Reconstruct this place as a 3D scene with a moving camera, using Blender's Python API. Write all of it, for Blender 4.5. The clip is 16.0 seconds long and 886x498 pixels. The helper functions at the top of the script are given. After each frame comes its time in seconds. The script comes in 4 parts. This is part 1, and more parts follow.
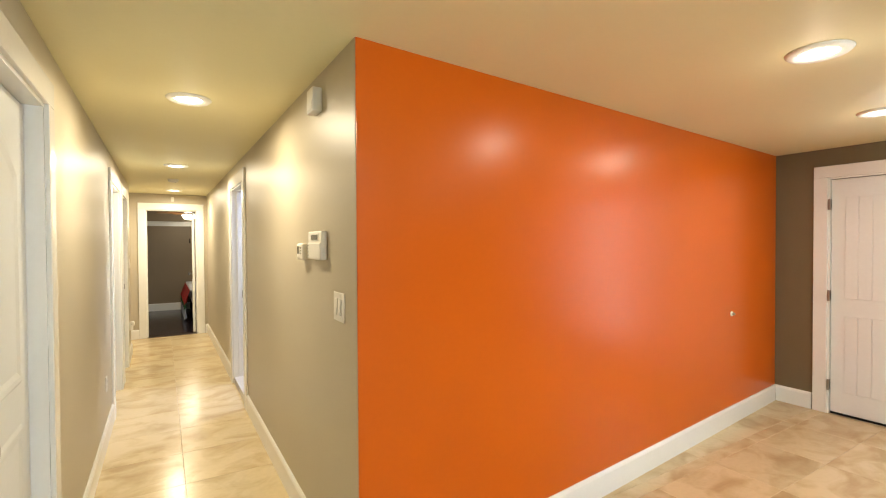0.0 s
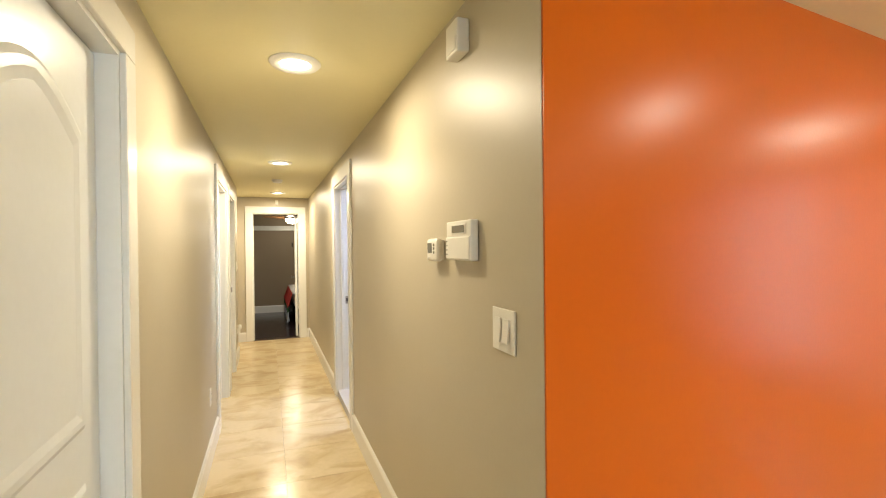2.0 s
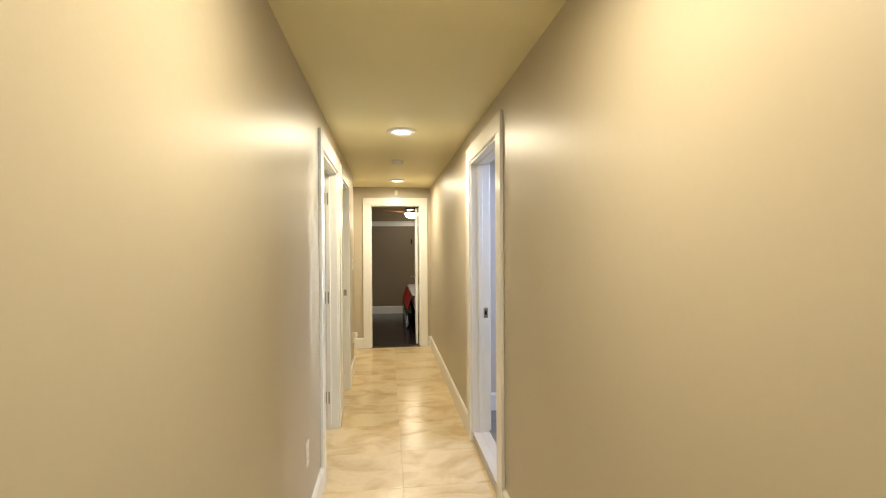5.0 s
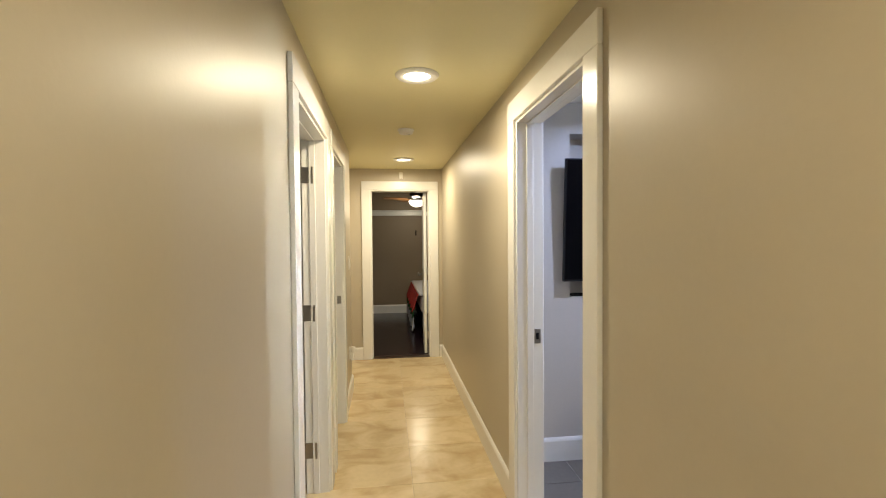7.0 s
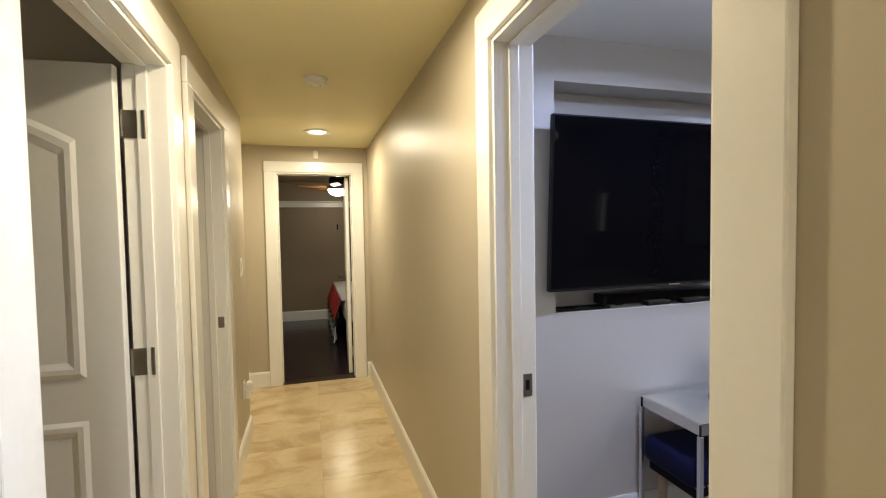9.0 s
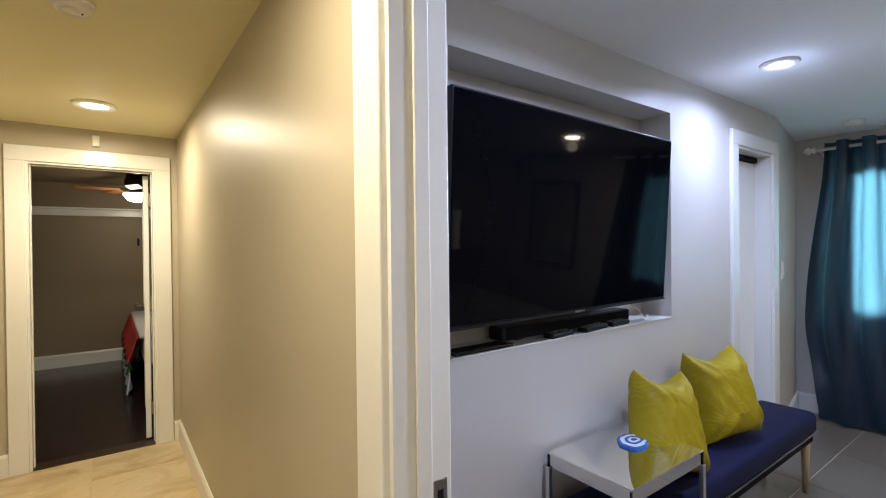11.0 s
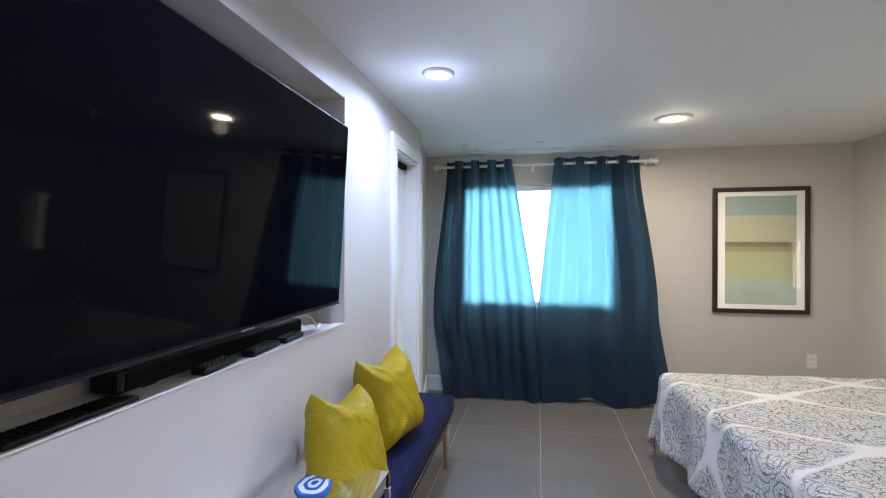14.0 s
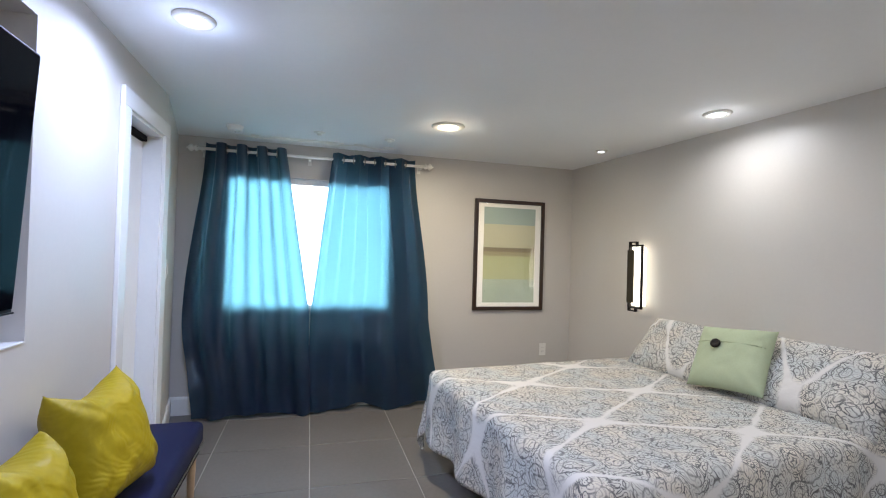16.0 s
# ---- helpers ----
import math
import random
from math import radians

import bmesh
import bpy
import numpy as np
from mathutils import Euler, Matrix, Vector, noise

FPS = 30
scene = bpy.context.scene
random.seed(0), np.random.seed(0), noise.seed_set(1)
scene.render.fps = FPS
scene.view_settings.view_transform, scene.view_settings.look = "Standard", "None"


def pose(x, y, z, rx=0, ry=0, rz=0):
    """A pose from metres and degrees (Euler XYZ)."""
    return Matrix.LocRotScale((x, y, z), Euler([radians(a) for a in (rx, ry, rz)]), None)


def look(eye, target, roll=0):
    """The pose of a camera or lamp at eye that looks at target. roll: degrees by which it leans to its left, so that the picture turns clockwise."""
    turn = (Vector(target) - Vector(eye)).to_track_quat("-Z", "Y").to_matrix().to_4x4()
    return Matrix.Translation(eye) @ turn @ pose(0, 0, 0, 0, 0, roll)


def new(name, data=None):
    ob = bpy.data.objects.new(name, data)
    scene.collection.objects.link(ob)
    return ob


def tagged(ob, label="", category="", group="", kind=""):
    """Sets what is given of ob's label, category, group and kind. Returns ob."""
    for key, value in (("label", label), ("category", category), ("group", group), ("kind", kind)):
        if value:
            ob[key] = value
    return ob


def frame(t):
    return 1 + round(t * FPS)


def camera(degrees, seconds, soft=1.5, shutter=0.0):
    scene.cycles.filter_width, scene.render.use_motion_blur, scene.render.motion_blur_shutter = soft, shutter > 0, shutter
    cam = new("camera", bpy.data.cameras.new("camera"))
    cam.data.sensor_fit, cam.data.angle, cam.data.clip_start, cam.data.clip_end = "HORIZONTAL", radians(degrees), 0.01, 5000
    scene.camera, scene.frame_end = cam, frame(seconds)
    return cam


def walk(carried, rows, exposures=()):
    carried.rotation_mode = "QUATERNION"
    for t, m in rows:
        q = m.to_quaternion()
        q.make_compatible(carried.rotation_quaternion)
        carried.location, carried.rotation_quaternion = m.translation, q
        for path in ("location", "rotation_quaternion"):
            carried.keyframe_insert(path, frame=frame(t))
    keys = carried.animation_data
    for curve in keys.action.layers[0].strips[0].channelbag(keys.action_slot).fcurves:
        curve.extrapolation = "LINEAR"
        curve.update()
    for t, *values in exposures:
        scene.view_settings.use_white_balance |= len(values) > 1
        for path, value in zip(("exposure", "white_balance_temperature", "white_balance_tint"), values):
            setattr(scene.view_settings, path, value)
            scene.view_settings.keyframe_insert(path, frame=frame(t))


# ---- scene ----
cam = camera(87.7, 16.0, soft=1.1)
PATH = [
    (0, (0.048, -0.002, 1.501), (1.087, 1.707, 1.468), -0.3),
    (0.5, (0.079, 0.171, 1.497), (1.044, 1.923, 1.463), -0.5),
    (1, (0.092, 0.325, 1.479), (0.98, 2.117, 1.454), -0.6),
    (1.5, (0.086, 0.504, 1.47), (0.889, 2.336, 1.454), -0.5),
    (2, (0.061, 0.723, 1.466), (0.769, 2.594, 1.455), -0.6),
    (2.5, (0.053, 0.921, 1.466), (0.663, 2.825, 1.463), -0.4),
    (3, (0.069, 1.128, 1.462), (0.577, 3.063, 1.464), -0.2),
    (3.5, (0.078, 1.333, 1.456), (0.492, 3.29, 1.465), 0.1),
    (4, (0.076, 1.536, 1.442), (0.404, 3.509, 1.446), 0.2),
    (6.5, (0.029, 2.776, 1.453), (0.235, 4.765, 1.408), -0.7),
    (7, (0.014, 3.035, 1.469), (0.256, 5.02, 1.414), -0.5),
    (7.5, (0.022, 3.271, 1.463), (0.323, 5.247, 1.404), -0.8),
    (8, (0.048, 3.524, 1.452), (0.413, 5.49, 1.394), -0.8),
    (8.2, (0.059, 3.619, 1.456), (0.452, 5.579, 1.393), -0.8),
    (10.3, (0.21, 4.426, 1.46), (1.143, 6.195, 1.411), -0.8),
    (10.5, (0.226, 4.472, 1.454), (1.222, 6.207, 1.426), -0.7),
    (11, (0.254, 4.587, 1.451), (1.428, 6.206, 1.436), -0.6),
    (11.5, (0.285, 4.69, 1.459), (1.631, 6.17, 1.45), -0.7),
    (12, (0.328, 4.79, 1.448), (1.844, 6.095, 1.452), -0.4),
    (12.5, (0.374, 4.839, 1.439), (2.042, 5.943, 1.451), -0.4),
    (13, (0.432, 4.87, 1.432), (2.231, 5.743, 1.44), -0.5),
    (13.5, (0.498, 4.893, 1.425), (2.389, 5.544, 1.429), -0.3),
    (14, (0.568, 4.92, 1.423), (2.527, 5.323, 1.418), 0.1),
    (14.5, (0.638, 4.936, 1.417), (2.632, 5.089, 1.408), 0.6),
    (15, (0.709, 4.938, 1.405), (2.706, 4.838, 1.398), 1.0),
    (15.5, (0.76, 4.935, 1.398), (2.73, 4.59, 1.4), 1.5),
    (16, (0.792, 4.938, 1.389), (2.714, 4.385, 1.416), 1.7),
]
walk(cam, [(t, look(eye, target, roll)) for t, eye, target, roll in PATH],
     exposures=[(0, 0.26), (3.5, 0.13), (8, -0.28), (10.5, -0.3), (12, -0.2), (13, -0.1), (14, 0.06), (16, 0.1)])

# ---- world and light ----
world = bpy.data.worlds.new("sky")
scene.world = world
world.use_nodes = True
sky = world.node_tree.nodes.new("ShaderNodeTexSky")
sky.sky_type, sky.sun_disc, sky.sun_elevation, sky.sun_rotation = "NISHITA", False, radians(40), radians(120)
world.node_tree.links.new(sky.outputs[0], world.node_tree.nodes["Background"].inputs[0])
world.node_tree.nodes["Background"].inputs[1].default_value = 0.1

WARM, COOL, NEUTRAL, DAY = (1.0, 0.86, 0.61), (0.5, 0.61, 1.0), (1.0, 0.9, 0.74), (0.72, 0.87, 1.0)


def down_lamp(x, y, z, watts, colour, size=0.13, spread=178):
    data = bpy.data.lights.new("lamp_light", "AREA")
    data.shape, data.size, data.energy, data.color, data.spread = "DISK", size, watts, colour, radians(spread)
    ob = new("lamp_light", data)
    ob.matrix_world = pose(x, y, z)
    return ob


def window_light(x, y, z, rx, ry, rz, width, height, watts, colour):
    data = bpy.data.lights.new("window_light", "AREA")
    data.shape, data.size, data.size_y, data.energy, data.color = "RECTANGLE", width, height, watts, colour
    ob = new("window_light", data)
    ob.matrix_world = pose(x, y, z, rx, ry, rz)
    return ob


CEIL, BED_Z = 2.28, 0.07
HALL_LAMPS = [(0.18, 2.85), (0.175, 5.37), (0.2, 7.9)]
LIVING_LAMPS = [(2.38, 0.83), (3.8, 1.02), (2.38, -1.3), (3.8, -1.3)]
BED_LAMPS = [(2.78, 5.4), (2.97, 2.64), (1.45, 5.05), (1.4, 2.6)]
def lens_spill(x, y, watts, colour):
    """Light that a domed lens throws sideways, back on to the ceiling round it."""
    data = bpy.data.lights.new("lens_spill", "POINT")
    data.energy, data.color, data.shadow_soft_size = watts, colour, 0.05
    data.specular_factor = 0.0
    new("lens_spill", data).location = (x, y, CEIL - 0.11)


for (x, y), watts in zip(HALL_LAMPS, (17, 22, 27)):
    down_lamp(x, y, CEIL - 0.03, watts, WARM)
    lens_spill(x, y, 0.45, WARM)
for x, y in LIVING_LAMPS:
    down_lamp(x, y, CEIL - 0.03, 8, NEUTRAL)
    lens_spill(x, y, 0.7, NEUTRAL)
for x, y in BED_LAMPS:
    down_lamp(x, y, CEIL - 0.022, 19 if y > 4 else 5 if x > 2 else 8, COOL if y > 4 else (0.9, 0.92, 1.0), 0.09, 165)
    lens_spill(x, y, 1.3 if y > 4 else 0.6, COOL if y > 4 else (0.9, 0.92, 1.0))
down_lamp(3.84, 4.05, CEIL - 0.03, 21, (1.0, 0.87, 0.66))
lens_spill(3.84, 4.05, 0.9, (1.0, 0.87, 0.66))
window_light(4.97, 4.93, 1.44, 0, 90, 0, 1.1, 1.34, 42, DAY).data.spread = radians(25)
window_light(5.06, 0.33, 1.2, 0, 90, 0, 1.7, 0.4, 9, DAY)
# added daylight from the unseen south side, brightens living room ceiling and door jambs
window_light(1.3, -3.13, 1.43, 90, 0, 0, 1.9, 1.2, 46, (0.76, 0.9, 1.0))
data = bpy.data.lights.new("fan_light", "POINT")
data.energy, data.color, data.shadow_soft_size = 13, WARM, 0.05
new("fan_light", data).location = (0.52, 10.75, 1.9)


# ---- materials ----
def mat(name, colour, rough=0.5, metal=0.0, vary=0.06, scale=6.0, bump=0.0, bump_scale=60.0, emit=None, power=0.0, coat=0.0, per_object=0.0, sheen=0.0, spec=0.5):
    m = bpy.data.materials.new(name)
    m.use_nodes = True
    t = m.node_tree
    b = t.nodes["Principled BSDF"]
    n, l = t.nodes.new, t.links.new
    b.inputs["Roughness"].default_value, b.inputs["Metallic"].default_value = rough, metal
    b.inputs["Coat Weight"].default_value, b.inputs["Sheen Weight"].default_value = coat, sheen
    b.inputs["Specular IOR Level"].default_value = spec
    co = n("ShaderNodeTexCoord")
    big, fine = n("ShaderNodeTexNoise"), n("ShaderNodeTexNoise")
    big.inputs["Scale"].default_value, big.inputs["Detail"].default_value = scale * 0.25, 3
    fine.inputs["Scale"].default_value, fine.inputs["Detail"].default_value = scale * 8, 6
    mixn = n("ShaderNodeMath")
    mixn.operation = "ADD"
    half = n("ShaderNodeMath")
    half.operation, half.inputs[1].default_value = "MULTIPLY", 0.5
    l(co.outputs["Object"], big.inputs["Vector"]), l(co.outputs["Object"], fine.inputs["Vector"])
    l(fine.outputs[0], half.inputs[0])
    l(big.outputs[0], mixn.inputs[0]), l(half.outputs[0], mixn.inputs[1])
    last = mixn
    if per_object:
        info, add, mul = n("ShaderNodeObjectInfo"), n("ShaderNodeMath"), n("ShaderNodeMath")
        mul.operation, mul.inputs[1].default_value = "MULTIPLY", per_object
        l(info.outputs["Random"], mul.inputs[0]), l(mixn.outputs[0], add.inputs[0]), l(mul.outputs[0], add.inputs[1])
        last = add
    ramp = n("ShaderNodeValToRGB")
    ramp.color_ramp.elements[0].position, ramp.color_ramp.elements[1].position = 0.45, 1.05 if not per_object else 1.0
    ramp.color_ramp.elements[0].color = (*[c * (1 - vary) for c in colour], 1)
    ramp.color_ramp.elements[1].color = (*[min(1, c * (1 + vary)) for c in colour], 1)
    l(last.outputs[0], ramp.inputs[0]), l(ramp.outputs[0], b.inputs["Base Color"])
    if bump:
        grain, bm_ = n("ShaderNodeTexNoise"), n("ShaderNodeBump")
        grain.inputs["Scale"].default_value, grain.inputs["Detail"].default_value = bump_scale, 4
        bm_.inputs["Strength"].default_value, bm_.inputs["Distance"].default_value = bump, 0.004
        l(co.outputs["Object"], grain.inputs["Vector"]), l(grain.outputs[0], bm_.inputs["Height"]), l(bm_.outputs[0], b.inputs["Normal"])
    if emit:
        b.inputs["Emission Color"].default_value, b.inputs["Emission Strength"].default_value = (*emit, 1), power
    return m


PAINT_TAN = mat("tan_paint", (0.48, 0.425, 0.32), 0.42, vary=0.03, bump=0.06, bump_scale=90)
PAINT_ORANGE = mat("orange_paint", (0.6, 0.108, 0.002), 0.28, vary=0.03, bump=0.05, bump_scale=90, spec=0.38)
PAINT_TAUPE = mat("taupe_paint", (0.17, 0.135, 0.075), 0.4, vary=0.04, bump=0.06, bump_scale=90)
PAINT_GREY = mat("light_grey_paint", (0.57, 0.535, 0.485), 0.42, vary=0.03, bump=0.06, bump_scale=90)
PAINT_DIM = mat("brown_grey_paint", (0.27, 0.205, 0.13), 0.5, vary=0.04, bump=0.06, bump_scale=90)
CEILING = mat("ceiling_paint", (0.78, 0.715, 0.44), 0.55, vary=0.02, bump=0.05, bump_scale=80)
CEILING_WHITE = mat("white_ceiling_paint", (0.84, 0.84, 0.83), 0.7, vary=0.02, bump=0.05, bump_scale=80, spec=0.25)
TRIM = mat("white_trim_paint", (0.8, 0.79, 0.75), 0.25, vary=0.03, bump=0.03, bump_scale=30)
DOOR_WHITE = mat("white_door_paint", (0.78, 0.79, 0.78), 0.3, vary=0.03, bump=0.05, bump_scale=40)
PLASTIC = mat("white_plastic", (0.8, 0.78, 0.72), 0.35, vary=0.02)
PLASTIC_DARK = mat("black_plastic", (0.006, 0.006, 0.008), 0.35, vary=0.2, spec=0.3)
SCREEN_GREY = mat("lcd_grey", (0.16, 0.15, 0.12), 0.25, vary=0.05)
STEEL = mat("brushed_steel", (0.36, 0.335, 0.295), 0.3, 1.0, vary=0.08, scale=20)
CHROME = mat("chrome", (0.74, 0.74, 0.76), 0.3, 1.0, vary=0.03)
MIRROR = mat("mirror_glass", (0.82, 0.83, 0.83), 0.03, 1.0, vary=0.01)
LENS = mat("lit_lens", (0.9, 0.9, 0.9), 0.5, emit=(1.0, 0.9, 0.72), power=14)
LENS_COOL = mat("cool_lit_lens", (0.9, 0.9, 0.9), 0.5, emit=(0.75, 0.85, 1.0), power=14)
GLOW = mat("sconce_diffuser", (0.9, 0.88, 0.8), 0.5, emit=(1.0, 0.93, 0.78), power=3)
BLACK_METAL = mat("black_metal", (0.012, 0.01, 0.009), 0.4, 0.6, vary=0.2)
BRONZE = mat("dark_bronze", (0.05, 0.04, 0.025), 0.45, 0.5, vary=0.2)
NAVY = mat("navy_velvet", (0.002, 0.003, 0.034), 0.7, vary=0.3, scale=10, bump=0.15, bump_scale=200, sheen=0.03, spec=0.2)
PALE_WOOD = mat("pale_wood", (0.42, 0.3, 0.19), 0.45, vary=0.15, scale=8, bump=0.1)
DARK_WOOD = mat("dark_wood", (0.03, 0.014, 0.008), 0.3, vary=0.3, scale=8, bump=0.1)
FAN_WOOD = mat("walnut_blade", (0.3, 0.14, 0.05), 0.4, vary=0.2, scale=8)
DARK_FLOOR = mat("dark_floorboards", (0.016, 0.009, 0.012), 0.22, vary=0.3, scale=10, bump=0.08)
SAGE = mat("sage_fabric", (0.4, 0.46, 0.3), 0.85, vary=0.08, scale=14, bump=0.25, bump_scale=350)
SHEET_WHITE = mat("white_cotton", (0.74, 0.74, 0.76), 0.85, vary=0.05, bump=0.2, bump_scale=30)
MAT_BOARD = mat("white_mat_board", (0.78, 0.74, 0.66), 0.7, vary=0.02)
GROUT_TAN = mat("tan_grout", (0.56, 0.46, 0.32), 0.8, vary=0.1, bump=0.2)
GROUT_GREY = mat("grey_grout", (0.5, 0.47, 0.42), 0.8, vary=0.1, bump=0.2)
SLATE = mat("grey_porcelain", (0.165, 0.148, 0.13), 0.3, vary=0.16, scale=5, bump=0.08, bump_scale=25, per_object=0.12)
RED = mat("red_print", (0.55, 0.05, 0.04), 0.8, vary=0.2)
GREEN = mat("green_print", (0.03, 0.12, 0.03), 0.8, vary=0.2)
BLUE_AGATE = mat("blue_agate", (0.03, 0.12, 0.36), 0.15, vary=0.5, scale=40)
PALE_AGATE = mat("pale_agate", (0.62, 0.68, 0.78), 0.15, vary=0.15, scale=40)
TV_GLASS = mat("tv_screen", (0.002, 0.002, 0.003), 0.05, vary=0.1, spec=0.06)
FELT = mat("dark_underside", (0.01, 0.01, 0.012), 0.9, vary=0.2, spec=0.1)


def travertine():
    m = mat("travertine", (0.64, 0.52, 0.32), 0.2, vary=0.1, scale=4, per_object=0.35)
    t = m.node_tree
    b, n, l = t.nodes["Principled BSDF"], t.nodes.new, t.links.new
    co, info, add = n("ShaderNodeTexCoord"), n("ShaderNodeObjectInfo"), n("ShaderNodeVectorMath")
    add.operation = "MULTIPLY_ADD"
    add.inputs[1].default_value = (37, 53, 11)
    l(info.outputs["Random"], add.inputs[0])
    l(co.outputs["Object"], add.inputs[2])
    mp = n("ShaderNodeMapping")
    mp.inputs["Scale"].default_value = (1.5, 2.1, 1)
    l(add.outputs[0], mp.inputs[0])
    vein = n("ShaderNodeTexNoise")
    vein.inputs["Scale"].default_value, vein.inputs["Detail"].default_value, vein.inputs["Distortion"].default_value = 2.2, 11, 0.9
    l(mp.outputs[0], vein.inputs["Vector"])
    r = n("ShaderNodeValToRGB")
    r.color_ramp.elements[0].position, r.color_ramp.elements[0].color = 0.3, (0.46, 0.31, 0.15, 1)
    r.color_ramp.elements[1].position, r.color_ramp.elements[1].color = 0.56, (1, 1, 1, 1)
    l(vein.outputs[0], r.inputs[0])
    mx = n("ShaderNodeMix")
    mx.data_type, mx.blend_type = "RGBA", "MULTIPLY"
    mx.inputs[0].default_value = 0.5
    base = b.inputs["Base Color"].links[0].from_socket
    l(base, mx.inputs[6]), l(r.outputs[0], mx.inputs[7]), l(mx.outputs[2], b.inputs["Base Color"])
    bump = n("ShaderNodeBump")
    bump.inputs["Strength"].default_value, bump.inputs["Distance"].default_value = 0.08, 0.003
    l(vein.outputs[0], bump.inputs["Height"]), l(bump.outputs[0], b.inputs["Normal"])
    rr = n("ShaderNodeMapRange")
    rr.inputs[3].default_value, rr.inputs[4].default_value = 0.3, 0.16
    l(vein.outputs[0], rr.inputs[0]), l(rr.outputs[0], b.inputs["Roughness"])
    return m


TRAVERTINE = travertine()


def fabric_through(name, colour, through_colour, share):
    """Cloth that lets light through."""
    m = mat(name, colour, 0.34, vary=0.15, scale=9, bump=0.2, bump_scale=260, sheen=0.05)
    t = m.node_tree
    n, l = t.nodes.new, t.links.new
    tr, mx = n("ShaderNodeBsdfTranslucent"), n("ShaderNodeMixShader")
    tr.inputs[0].default_value = (*through_colour, 1)
    mx.inputs[0].default_value = share
    out = t.nodes["Material Output"]
    l(t.nodes["Principled BSDF"].outputs[0], mx.inputs[1]), l(tr.outputs[0], mx.inputs[2]), l(mx.outputs[0], out.inputs[0])
    return m


CURTAIN = fabric_through("teal_satin", (0.004, 0.011, 0.036), (0.2, 0.5, 0.62), 0.19)


def mustard():
    m = mat("mustard_satin", (0.36, 0.262, 0.004), 0.5, vary=0.15, scale=8, spec=0.35)
    t = m.node_tree
    b, n, l = t.nodes["Principled BSDF"], t.nodes.new, t.links.new
    co, wave, fold, add, bump = n("ShaderNodeTexCoord"), n("ShaderNodeTexWave"), n("ShaderNodeTexNoise"), n("ShaderNodeMath"), n("ShaderNodeBump")
    wave.wave_type = "RINGS"
    wave.rings_direction = "SPHERICAL"
    wave.inputs["Scale"].default_value, wave.inputs["Distortion"].default_value, wave.inputs["Detail"].default_value = 26, 7, 2
    wave.inputs["Detail Scale"].default_value = 0.6
    fold.inputs["Scale"].default_value = 5
    l(co.outputs["Object"], wave.inputs["Vector"]), l(co.outputs["Object"], fold.inputs["Vector"])
    l(wave.outputs["Fac"], add.inputs[0]), l(fold.outputs[0], add.inputs[1])
    l(add.outputs[0], bump.inputs["Height"])
    bump.inputs["Strength"].default_value, bump.inputs["Distance"].default_value = 0.2, 0.003
    l(bump.outputs[0], b.inputs["Normal"])
    return m


MUSTARD = mustard()


